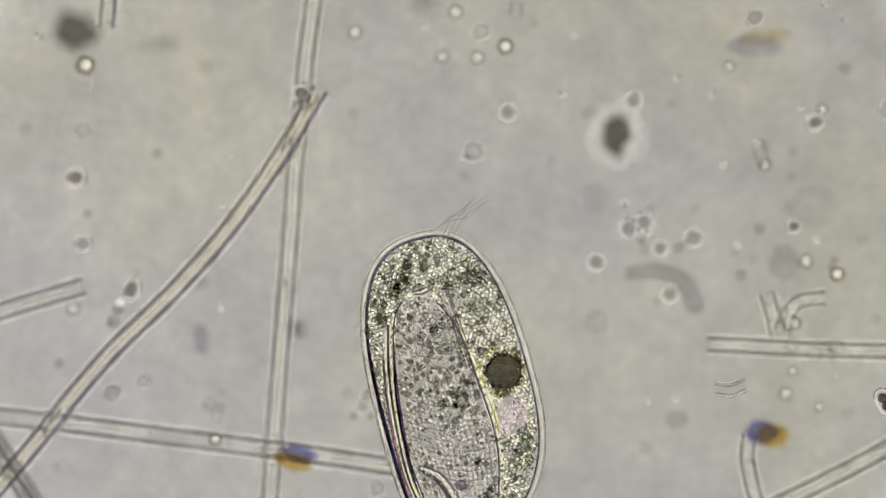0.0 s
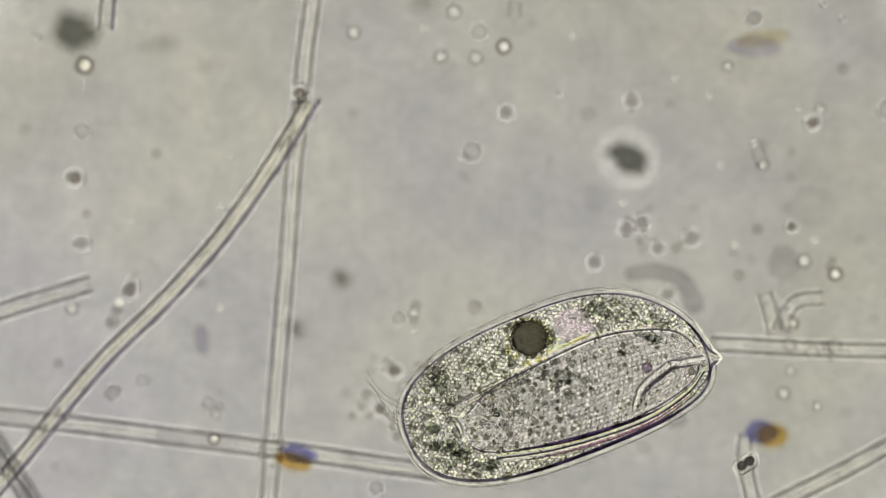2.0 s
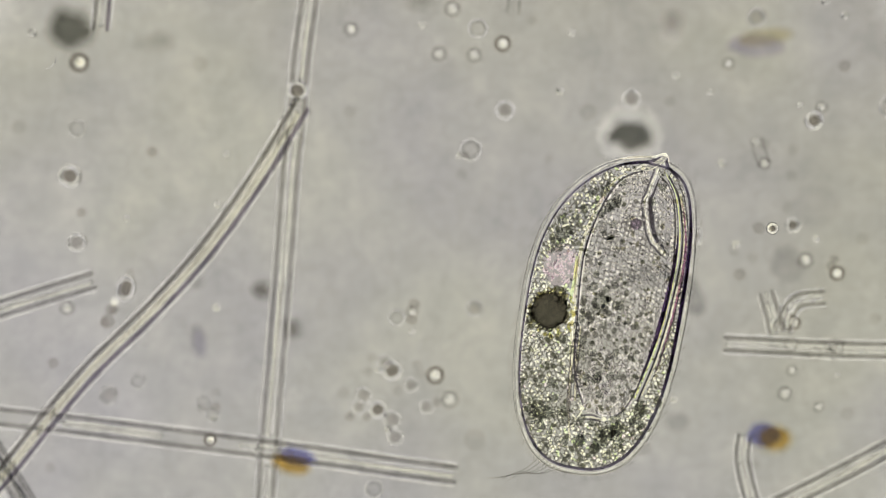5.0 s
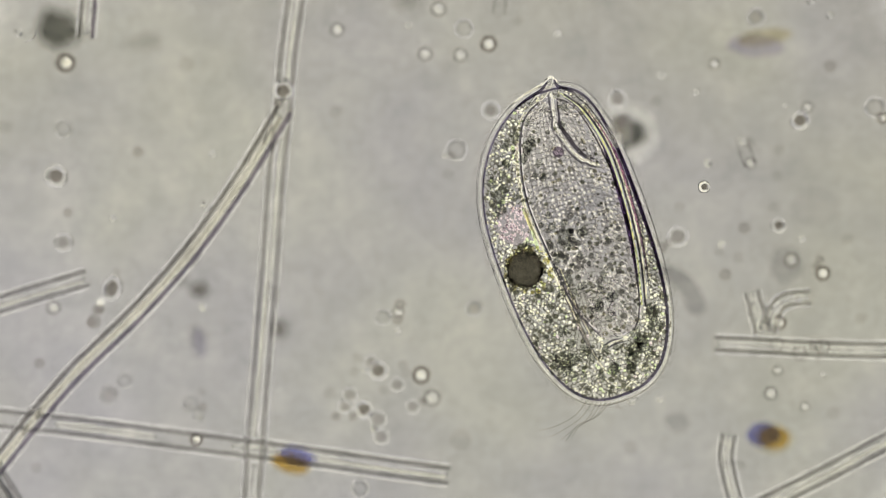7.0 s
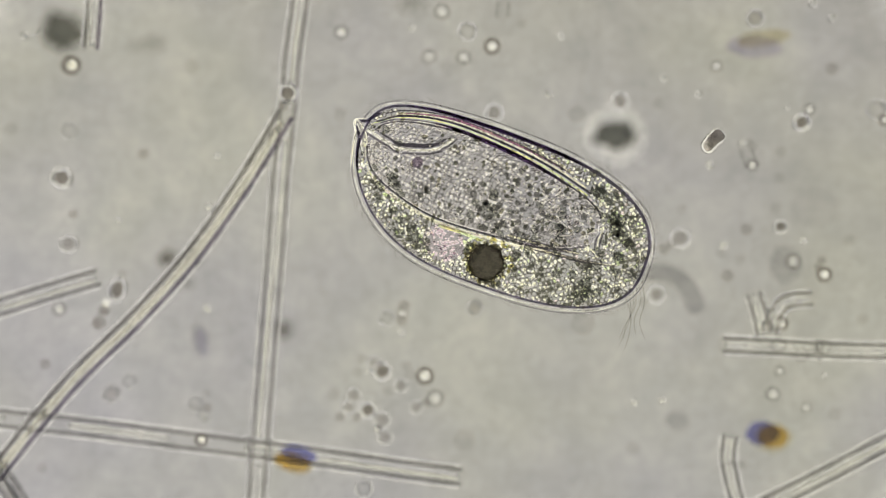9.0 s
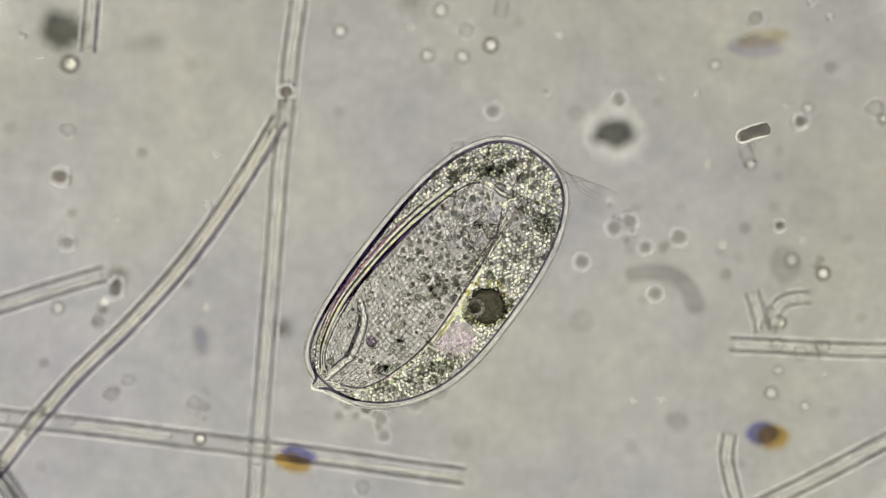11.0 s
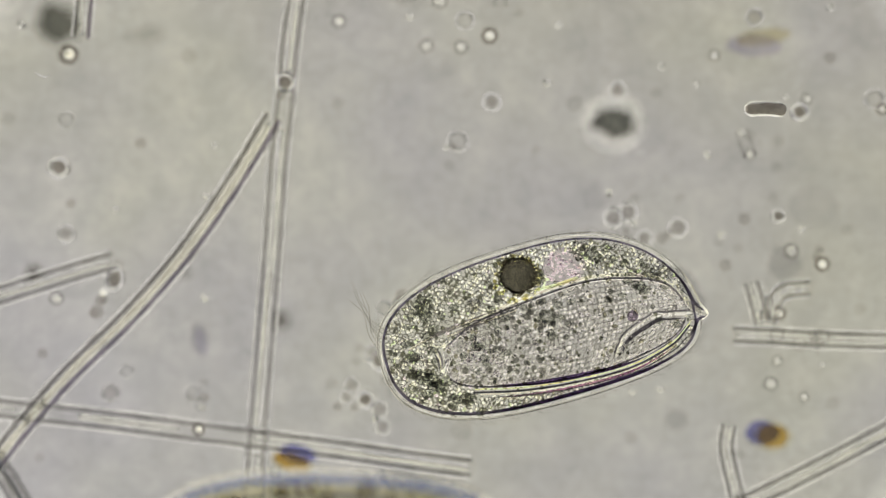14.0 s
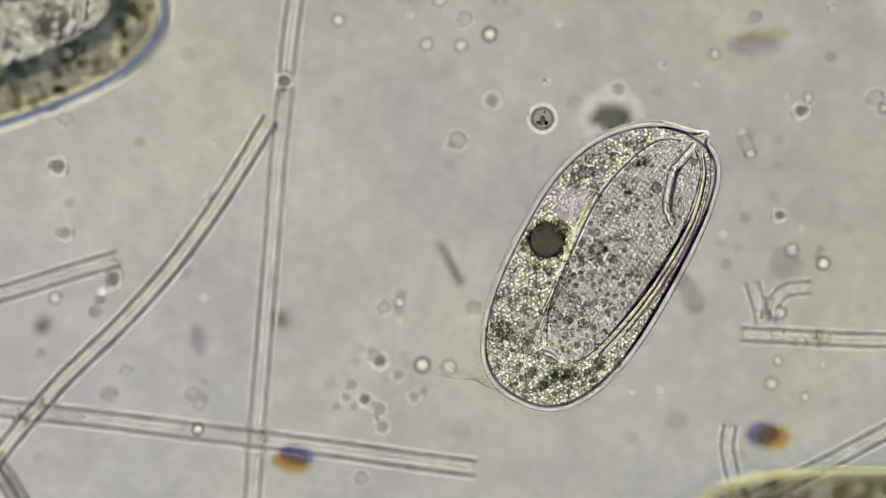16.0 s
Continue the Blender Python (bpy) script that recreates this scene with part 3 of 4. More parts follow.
# the lens's colour fringing is painted as tinted flakes laid over one another
dust(526, 806, [("blue_rim", 5, 6, 30, 15, -14, M_BLUE, 0.3), ("amber_rim", -4, -6, 30, 14, -16, M_ORANGE, 1.0), ("straw_rim", -2, -4, 33, 19, -16, M_STRAW_PALE, 1.6)],
     "dust flake with blue and amber fringes")
dust(1354, 764, [("blue_rim", -8, 2, 27, 20, -4, M_BLUE, 0.4), ("amber_rim", 9, -3, 25, 19, -4, M_ORANGE, 1.1), ("straw_rim", 6, -3, 34, 25, -8, M_STRAW_PALE, 1.7)],
     "dust flake with blue and orange fringes")
dust(1338, 77, [("blue_rim", -6, -6, 45, 18, -2, M_LILAC, 0.8), ("amber_rim", 9, 8, 44, 13, 8, M_STRAW, 1.4)],
     "faint dust flake with lilac and straw fringes")
dust(359, 597, [("flake", 0, 0, 13, 27, 8, M_SMUDGE, 0.2), ("lilac_rim", 3, -4, 10, 24, 8, M_LILAC_PALE, 1.2)], "faint grey dust smudge")
dust(1385, 466, [("flake", 0, 0, 26, 30, 0, M_SMUDGE, 0.6)], "soft grey round smudge")
dust(1195, 740, [("flake", 0, 0, 18, 16, 0, M_SMUDGE, 0.8)], "soft grey round smudge")
dust(1435, 365, [("flake", 0, 0, 40, 34, 0, M_HAZE, 1.8)], "broad faint smudge of dust")
dust(1052, 350, [("flake", 0, 0, 20, 24, 0, M_HAZE, 1.4)], "soft grey round smudge")
dust(796, 120, [("flake", 0, 0, 12, 16, 0, M_HAZE, 2.8)], "soft grey round smudge")
for x, y, r in ((1333, 33, 11), (841, 541, 10), (203, 692, 11)):
    o = new("dust_ring")
    o.location = at(x, y, 0.9)
    part("flake", lump(r / PX * 0.9, r / PX * 0.9, r / PX * 0.4, 0.05, 2.0, x, 3), M_BLOT, o)
    for name, far, thick, sides, mat in (("dark_rim", 0.98, 0.17, 8, M_CELL_WALL), ("gleaming_rim", 1.32, 0.12, 4, M_HALO)):
        loop = [Vector((r / PX * far * math.cos(a), r / PX * far * math.sin(a), 0)) for a in (2 * math.pi * k / 24 for k in range(25))]
        part(name, tube_into(bmesh.new(), loop, r / PX * thick, sides, flat=0.8, round_ends=False), mat, o, smooth=sides == 8)
    DUST.append((o, x, y))
    tagged(o, "thin clear ring of dust on the optics", "dust", "dust on the optics")
arc = new("dust_fibre")
arc.location = at(1175, 490, DUST_Z)
line = smooth_line([at(x, y, DUST_Z) - arc.location for x, y in ((1118, 482), (1150, 478), (1186, 484), (1212, 502), (1228, 536))], 24)
part("fibre", tube(line, lambda f: 0.026 + 0.006 * f, 12, flat=0.3), M_FIBRE, arc)
tagged(arc, "curved grey dust fibre on the optics", "dust", "dust on the optics")
DUST.append((arc, 1175, 490))


# ---- the ciliate ----
ZOOM = 1.0132
TILT = radians(27)


def b(px, py, z=0.0):
    """Body space: the dark food vacuole is the origin, the tail tip lies along x."""
    return Vector(((px - 925) / PX / ZOOM, (487 - py) / PX / ZOOM, z))


def outline(th, grow=0.0):
    """A point of the body's edge in the plane of its length."""
    c, s = math.cos(th), math.sin(th)
    n = 2.605 if c < 0 else 2.378
    e = math.copysign(abs(c) ** (2 / n), c)
    x = 0.012 + (0.555 + grow) * e
    y = -0.164 - 0.091 * max(e, 0) ** 3 - 0.003 * e + ((0.266 if s > 0 else 0.284) + grow) * (1 + 0.029 * e) * math.copysign(abs(s) ** (2 / n), s)
    return x, y


def turned(x, y):
    return ((x * math.cos(TILT) - y * math.sin(TILT)) / ZOOM, (x * math.sin(TILT) + y * math.cos(TILT)) / ZOOM)


def inside(x, y, shrink=0.0):
    """Whether a point of body space lies in the outline, shrunk by a margin."""
    x, y = x * ZOOM, y * ZOOM
    u, v = x * math.cos(TILT) + y * math.sin(TILT), -x * math.sin(TILT) + y * math.cos(TILT)
    e = (u - 0.012) / (0.555 - shrink)
    if abs(e) >= 1:
        return False
    n = 2.605 if e < 0 else 2.378
    w = v + 0.164 + 0.091 * max(e, 0) ** 3
    return abs(w) < ((0.266 if w > 0 else 0.284) - shrink) * (1 - abs(e) ** n) ** (1 / n)


def shell(grow, thick, rows=72, sides=28):
    """The body's skin: rounded cross sections along its length."""
    bm = bmesh.new()
    rings = []
    for i in range(1, rows):
        th = math.pi * i / rows
        (x, y0), (_, y1) = outline(th, grow), outline(-th, grow)
        mid, half = (y0 + y1) / 2, (y0 - y1) / 2
        z = thick * (half / 0.266) ** 0.8
        rings.append([bm.verts.new((*turned(x, mid + half * math.cos(a)), z * math.sin(a)))
                      for a in (2 * math.pi * k / sides for k in range(sides))])
    for p, q in zip(rings, rings[1:]):
        for k in range(sides):
            bm.faces.new((p[k], p[(k + 1) % sides], q[(k + 1) % sides], q[k]))
    for ring_, th in ((rings[0], 0), (rings[-1], math.pi)):
        tip = bm.verts.new((*turned(*outline(th, grow)), 0))
        for k in range(sides):
            bm.faces.new((ring_[k], ring_[(k + 1) % sides], tip))
    bmesh.ops.recalc_face_normals(bm, faces=bm.faces)
    return bm


def groove_edge(f, upper):
    """The upper and lower edges of the mouth groove, f from the round end to the tip."""
    if upper:
        return smooth_line([b(812, 640), b(860, 580), b(935, 530), b(1030, 474), b(1110, 449), b(1180, 446), b(1228, 478)], 60)[int(f * 60)]
    return smooth_line([b(812, 640), b(850, 690), b(960, 672), b(1060, 636), b(1150, 586), b(1215, 530), b(1228, 478)], 60)[int(f * 60)]


def build_ciliate():
    rnd = random.Random(5)
    root = new("ciliate")
    part("pellicle", shell(0.0, 0.115), M_PELLICLE, root, "thin clear skin with a dark edge")
    part("outer_film_halo", shell(0.021, 0.132), M_ENVELOPE, root, "colourless film outside the skin")
    # skin edge: its dark edge and white gleam are put in as rings
    edge = [Vector((*turned(*outline(2 * math.pi * i / 160, -0.004)), 0)) for i in range(161)]
    bm = bmesh.new()
    tube_into(bm, edge, lambda f: 0.0047 - 0.0012 * math.sin(2 * math.pi * f + 0.5) + 0.0010 * noise.noise(Vector((f * 40, 0, 2.0))), 8, round_ends=False)
    part("skin_edge", bm, M_SKIN, root, "dark violet edge of the skin")
    edge = [Vector((*turned(*outline(2 * math.pi * i / 160, 0.0085)), 0)) for i in range(161)]
    bm = bmesh.new()
    tube_into(bm, edge, lambda f: 0.0025 + 0.0014 * noise.noise(Vector((f * 55, 0, 4.0))), 4, flat=0.8, round_ends=False)
    part("skin_gleam", bm, M_RIM_GLEAM, root, "white gleam outside the skin", smooth=False)
    edge = [Vector((*turned(*outline(2 * math.pi * i / 160, 0.0160 + 0.003 * noise.noise(Vector((math.cos(math.pi * i / 80) * 3, math.sin(math.pi * i / 80) * 3, 0.5))))), 0)) for i in range(161)]
    bm = bmesh.new()
    tube_into(bm, edge, lambda f: max(0.0003, 0.0019 + 0.0030 * noise.noise(Vector((f * 48, 0, 7.0)))), 6, round_ends=False)
    part("film_edge", bm, M_FILM_EDGE, root, "thin grey edge of the outer film")
    # mouth groove
    bm = bmesh.new()
    up, low = [groove_edge(i / 60, True) for i in range(61)], [groove_edge(i / 60, False) for i in range(61)]
    rings = []
    for i in range(1, 60):
        mid, half = (up[i] + low[i]) / 2, (up[i] - low[i]) / 2
        z = 0.045 * min(1, half.length / 0.1)
        rings.append([bm.verts.new(mid + half * math.cos(a) + Vector((0, 0, 0.03 + z * math.sin(a)))) for a in (2 * math.pi * k / 20 for k in range(20))])
    for p, q in zip(rings, rings[1:]):
        for k in range(20):
            bm.faces.new((p[k], p[(k + 1) % 20], q[(k + 1) % 20], q[k]))
    bm.faces.new(rings[0][::-1])
    bm.faces.new(rings[-1])
    bmesh.ops.recalc_face_normals(bm, faces=bm.faces)
    groove = part("mouth_groove", bm, clear("groove_plasma", 1.03, (1, 0.995, 1), (0.94, 0.93, 0.945), 32.0), root, "pale striped mouth groove")
    part("groove_lip", tube([p + Vector((0, 0, 0.05)) for p in up[2:58]], 0.0038, 8), M_LINE, groove, "dark upper lip of the mouth groove")
    # highlight along the lip, put in as a bright prism strand
    part("lip_gleam", tube([p + Vector((-0.004, 0.011, -0.035)) for p in up[8:54]], lambda f: 0.0056 * math.sin(math.pi * f) ** 0.4 + 0.0004, 4, flat=0.82), M_STRAND, groove, "pale gleam along the upper lip", smooth=False)
    part("groove_lip", tube([p + Vector((0, 0, 0.05)) for p in low[8:57]], 0.0034, 8), M_LINE, groove)
    wave = smooth_line([b(1118, 586), b(1122, 572), b(1127, 553), b(1142, 534), b(1160, 517), b(1176, 504), b(1206, 496), b(1234, 488)], 48)
    wave = [p + Vector((0.7, 0.7, 0)) * 0.0042 * math.sin(i * 0.95) * min(1, (48 - i) / 16) for i, p in enumerate(wave)]
    belly = smooth_line([b(884, 695), b(970, 674), b(1060, 641), b(1150, 597), b(1212, 545), b(1236, 505)], 60)
    strands = [(smooth_line([b(x, y, -0.03) for x, y in pts], 30), size) for pts, size in (
        (((756, 648), (790, 620), (815, 602), (878, 563), (944, 526)), 0.0048), (((818, 613), (850, 592), (930, 544)), 0.0042), (((800, 640), (812, 655), (818, 672)), 0.0030))]
    yellow = smooth_line([b(958, 500, -0.03), b(985, 488, -0.03), b(1024, 466, -0.03)], 16)
    lines_ = np.array([p[:2] for ln, _ in strands for p in ln] + [p[:2] for p in yellow] + [p[:2] for p in belly] + [(p.x - 0.006, p.y - 0.020) for p in belly])
    wave_ = np.array([p[:2] for p in wave])

    def near(x, y, marks, gap):
        return float(np.min(np.hypot(marks[:, 0] - x, marks[:, 1] - y))) < gap

    # rows of fine cilia in the groove: pale beads in a grey net
    knots = {}
    for j in range(19):
        k = (j - 0.2) / 18
        pts = smooth_line([low[i] * (1 - k) + up[i] * k for i in range(4, 57, 4)], 600)
        gone, i, beads = 0.0088 * (j % 2), 0, []
        start = round((pts[0].x + 0.3) / 0.0176)
        for a, c in zip(pts, pts[1:]):
            gone += (c - a).length
            if gone > 0.0176:
                gone, i = gone - 0.0176, i + 1
                spot_ = Vector((c.x + rnd.gauss(0, max(0.0008, 0.0032 - 0.006 * c.x)), c.y + rnd.gauss(0, max(0.0008, 0.0028 - 0.006 * c.x)), 0))
                knots[(start + i, j)] = spot_
                if not near(c.x, c.y, wave_, 0.018) and rnd.random() < 0.62 + 0.3 * c.x + 0.6 * noise.noise(Vector((c.x * 16, c.y * 16, 3.0))):
                    beads.append((spot_.x, spot_.y, -0.034))
        many("ciliary_row", beads, [rnd.uniform(0.0048, 0.0086) for _ in beads], M_ROW, groove, squash=0.8, solid=(OCT_V, OCT_F), spun=True)
    net("groove_net", knots, lambda key: max(0.25, min(0.86, 0.62 + 0.5 * noise.noise(Vector((knots[key].x * 17, knots[key].y * 17, 6.0))) + rnd.uniform(-0.14, 0.14))), 0.02, M_GROOVE_NET, groove, "grey net between the ciliary rows")
    # membranelles along the straight side
    part("membranelle", tube([p + Vector((0, 0, -0.03)) for p in belly], lambda f: (0.0034 - 0.0012 * f) * (0.8 + 0.6 * noise.noise(Vector((f * 26, 0, 1.0)))), 4, flat=0.82), M_GLEAM, root, "bright yellow membranelle band", smooth=False)
    part("membranelle", tube([p + Vector((0.003, 0.013, 0.06)) for p in belly[4:40]], lambda f: 0.0075 * math.sin(math.pi * f) + 0.001, 8, flat=0.4), M_VIOLET, root, "violet membranelle band")
    part("membranelle", tube([p + Vector((-0.006, -0.020, -0.03)) for p in belly[2:58]], lambda f: 0.0030 * (0.8 + 0.7 * noise.noise(Vector((f * 30, 0, 5.0)))), 4, flat=0.82), M_STRAND, root, "white membranelle band", smooth=False)
    part("membranelle", tube([p + Vector((-0.010, -0.030, 0.07)) for p in belly[8:50]], lambda f: 0.004 * math.sin(math.pi * f) + 0.001, 8, flat=0.4), M_MAGENTA, root, "magenta membranelle band")
    part("membranelle_edge", tube([p + Vector((-0.004, -0.011, 0.09)) for p in belly], lambda f: 0.0036, 8), M_WALL, root, "dark line under the yellow band")
    for k, words in ((0.0085, "fine dark line over the yellow band"), (-0.027, "fine dark line under the white band")):
        part("membranelle_edge", tube([p + Vector((-0.3 * k, k, 0.05)) for p in belly[3:57]], lambda f: 0.0026 * (0.8 + 0.7 * noise.noise(Vector((f * 22, k * 300, 0)))), 6), M_LINE, root, words)
    hem = smooth_line([b(905, 735), b(990, 700), b(1080, 656), b(1170, 606), b(1220, 568)], 60)
    part("membranelle", tube([p + Vector((0, 0, 0.05)) for p in hem], lambda f: 0.0062 * math.sin(math.pi * f) + 0.001, 8, flat=0.4), M_VIOLET, root, "violet belly band")
    seam = [(p * 0.52 + hem[min(60, i)] * 0.48) for i, p in enumerate(belly)][6:56]
    many("belly_grains", [(p.x, p.y + rnd.uniform(-0.004, 0.004), 0.06) for p in smooth_line(seam[::7], 62)], [rnd.uniform(0.005, 0.0075) for _ in range(63)], M_SPARK, root, "row of bright grains along the belly")
    # wavy membrane near the tail
    wavy = part("wavy_membrane", tube([p + Vector((0, 0, -0.045)) for p in wave], lambda f: 0.0060 * (0.85 + 0.2 * math.sin(f * 11)), 4, flat=0.82), M_WAVE, root, "bright wavy membrane in the mouth groove", smooth=False)
    part("membrane_edge", tube([p + Vector((-0.008, 0.009, -0.04)) for p in wave], 0.0030, 8), M_LINE, wavy)
    part("membrane_edge", tube([p + Vector((0.010, -0.013, -0.04)) for p in wave[3:45]], lambda f: 0.0062 * math.sin(math.pi * f) + 0.001, 8), M_WALL, wavy, "dark edge of the wavy membrane")
    # fibres: pale gleaming strands with dark edges beside the groove
    for ln, size in strands:
        strand = part("fibre", tube(ln, lambda f: size * (0.55 + 0.45 * math.sin(math.pi * f)) * (1 + 0.3 * noise.noise(Vector((f * 9, size * 900, 0)))), 4, flat=0.8), M_STRAND, root, "gleaming strand along the groove", smooth=False)
        for k in (-1, 1):
            part("strand_edge", tube([p + Vector((0.5, 0.86, 0)) * k * 0.0085 + Vector((0, 0, -0.01)) for p in ln], lambda f: 0.0034 * math.sin(math.pi * min(max(f, 0.04), 0.96)) + 0.0004, 6), M_LINE, strand, "dark edge of the strand")
    # the yellow-edged fibre beside the nucleus
    part("bright_fibre", tube(yellow, 0.0060, 4, flat=0.82), M_GLEAM, root, "yellow gleaming fibre beside the nucleus", smooth=False)
    # food vacuole with amber grains round it
    v = part("food_vacuole", lump(0.060, 0.062, 0.05, 0.24, 7.5, 2.0, 4), M_VACUOLE, root, "large dark brown-green food vacuole")
    v.location = b(919, 482, 0.02)
    many("vacuole_grains", [(math.cos(a) * r - 0.012, math.sin(a) * r, 0.05) for a, r in ((rnd.random() * 6.3, 0.066 + rnd.random() * 0.022) for _ in range(40))],
         [0.004 + rnd.random() * 0.005 for _ in range(40)], M_AMBER, root, "amber grains round the vacuole")
    fuzz = [(math.cos(a) * q - 0.012, math.sin(a) * q + 0.010, 0.03) for a, q in ((rnd.random() * 6.3, 0.061 + rnd.random() * 0.012) for _ in range(110))]
    many("vacuole_fuzz", fuzz, [rnd.uniform(0.004, 0.0065) for _ in fuzz], M_FUZZ, root, "dark ragged grains at the vacuole's edge", solid=(OCT_V, OCT_F), spun=True)
    many("vacuole_glints", [(math.cos(a) * q - 0.012, math.sin(a) * q, 0.09) for a, q in ((rnd.random() * 6.3, 0.060 + rnd.random() * 0.022) for _ in range(15))],
         [0.0025 + rnd.random() * 0.003 for _ in range(15)], M_GLEAM, root, "yellow glints round the vacuole", solid=(OCT_V, OCT_F))
    # nucleus
    n = part("nucleus", lump(0.074, 0.063, 0.04, 0.10, 2.0, 6.0, 4), M_PINK, root, "pale pink grainy nucleus")
    n.location, n.rotation_euler = b(996, 451, 0.02), (0, 0, radians(24))
    many("nucleus_grains", [(0.136 + 0.91 * u - 0.41 * w, 0.070 + 0.41 * u + 0.91 * w, -0.03) for u, w in ((rnd.uniform(-0.058, 0.058), rnd.uniform(-0.050, 0.050)) for _ in range(120))], [rnd.uniform(0.0032, 0.0056) for _ in range(120)], M_GLINT_PINK, root, "gleaming grains in the nucleus", solid=(OCT_V, OCT_F))
    many("mottled_grains", [(b(866, 636).x + rnd.gauss(0, 0.042), b(866, 636).y + rnd.gauss(0, 0.034), 0.095) for _ in range(60)], [rnd.uniform(0.005, 0.009) for _ in range(60)], M_FINE, root, "coarse grains behind the groove", solid=(GEM_V, GEM_F), tossed=True)
    # dark green grains
    clumps = ((768, 575, 17), (760, 558, 10), (790, 606, 12), (753, 580, 9), (786, 690, 17), (812, 706, 15), (832, 690, 12), (872, 714, 14),
                    (848, 716, 8), (884, 552, 10), (890, 572, 9), (985, 545, 18), (996, 570, 8), (1064, 405, 11), (1040, 420, 14),
                    (1020, 428, 10), (1136, 460, 12), (1112, 454, 9), (1180, 513, 8), (870, 620, 10), (902, 583, 7), (852, 640, 8), (765, 660, 12),
                    (775, 716, 9), (1080, 420, 9), (940, 535, 8), (800, 640, 8), (1130, 420, 8), (745, 610, 8), (748, 640, 10), (780, 620, 9), (800, 580, 9), (820, 560, 8), (770, 690, 10), (800, 720, 10), (850, 730, 9), (900, 735, 8), (1055, 425, 9), (1100, 425, 9), (1150, 435, 9), (1008, 420, 8), (753, 567, 9), (773, 587, 13), (773, 552, 9), (747, 590, 9), (769, 659, 10), (806, 692, 15), (820, 700, 12), (850, 715, 8), (878, 711, 11), (792, 641, 7), (804, 659, 7), (862, 606, 8), (876, 618, 10), (889, 637, 9), (901, 618, 8), (905, 590, 7), (893, 530, 8), (1127, 458, 9), (1147, 464, 9), (1108, 482, 8), (1086, 478, 6), (999, 575, 9), (1213, 513, 8), (1178, 450, 8), (1000, 520, 9), (1020, 510, 7), (895, 645, 8), (928, 620, 8), (912, 560, 9), (955, 575, 7), (1010, 540, 7), (880, 660, 7))
    clumped = np.array([b(x, y)[:2] for x, y, _ in clumps])
    for x, y, r in clumps:
        g = part("green_clump", lump(r * 0.85 / PX, r * 0.7 / PX, 0.02, 0.9, 3.2, x * 0.37, 3), M_GREEN_CLUMP, root)
        g.location = b(x, y, 0.03)
    g = part("round_inclusion", lump(0.02, 0.02, 0.016, 0.04, 2.0, 1.0, 3), M_PLUM, root, "grey-violet round inclusion")
    g.location = b(1132, 513, 0.08)
    # plasma grains: dense outside the groove, fine inside

    def in_groove(x, y):
        ux = np.array([p.x for p in up]); uy = np.array([p.y for p in up])
        lx = np.array([p.x for p in low]); ly = np.array([p.y for p in low])
        return up[0].x < x < up[-1].x and np.interp(x, lx, ly) < y < np.interp(x, ux, uy)

    big, fine, knots = [], [], {}
    step = 0.0152
    for j in range(-52, 26):
        for i in range(-43, 65):
            x = (i + 0.5 * (j % 2)) * step + rnd.uniform(-0.0054, 0.0054)
            y = j * step * 0.866 + rnd.uniform(-0.0048, 0.0048)
            if not inside(x, y, -0.012) or in_groove(x, y):
                if in_groove(x, y) and rnd.random() < 0.16 and not near(x, y, lines_, 0.0105):
                    fine.append((x, y, rnd.uniform(0.08, 0.09), rnd.uniform(0.004, 0.007)))
                continue
            knots[(i, j)] = Vector((x, y, 0))
            if not inside(x, y, 0.009) or math.hypot(x + 0.012, y - 0.010) < 0.066 or near(x, y, lines_, 0.0085):
                continue
            if math.hypot((x - 0.136 + 0.4 * (y - 0.07)) / 0.068, (y - 0.070 - 0.4 * (x - 0.136)) / 0.058) < 1:
                continue
            big.append((x, y, rnd.uniform(-0.04, 0.02), rnd.uniform(0.0046, 0.0080), min(0.999, max(0.0, rnd.random() + 0.5 * noise.noise(Vector((x * 24, y * 24, 9.0))))) if rnd.random() < 0.88 else 2.0))
    net("plasma_net", knots, lambda key: 0 if not inside(knots[key].x, knots[key].y, 0.006) or math.hypot(knots[key].x + 0.012, knots[key].y - 0.010) < 0.064 or math.hypot((knots[key].x - 0.136) / 0.066, (knots[key].y - 0.070) / 0.056) < 1 or near(knots[key].x, knots[key].y, lines_, 0.008) else max(0.3, min(0.84, 0.66 - 0.42 * noise.noise(Vector((knots[key].x * 24, knots[key].y * 24, 9.0))) + rnd.uniform(-0.18, 0.16))), 0.04, M_NET, root, "dark brown-green plasma net between the grains")
    for name, low_, high_, size, mat, words, solid in (
            ("plasma_grains", 0.00, 0.06, 0.95, M_GRANULE, "dense coarse plasma grains", (GEM_V, GEM_F)),
            ("glitter", 0.06, 0.58, 1.0, M_GLITTER, "small gleaming grains", (OCT_V, OCT_F)),
            ("green_glitter", 0.58, 0.65, 0.95, M_GLINT_GREEN, "small gleaming grains with a green cast", (OCT_V, OCT_F)),
            ("pink_glitter", 0.65, 0.69, 0.95, M_GLINT_PINK, "small gleaming grains with a pink cast", (OCT_V, OCT_F)),
            ("dark_speckle", 0.83, 1.0, 1.2, M_GREEN, "small dark green grains", (OCT_V, OCT_F))):
        some = [p for p in big if low_ <= p[4] < high_]
        many(name, [(p[0] + 0.4 * (p[2] - 0.04) * 0.2, p[1], p[2]) for p in some], [p[3] * size for p in some], mat, root, words, solid=solid, tossed=mat is M_GRANULE, spun=mat is not M_GRANULE)
    shade = []
    while len(shade) < 110:
        x, y = rnd.uniform(-0.25, 0.6), rnd.uniform(-0.45, 0.1)
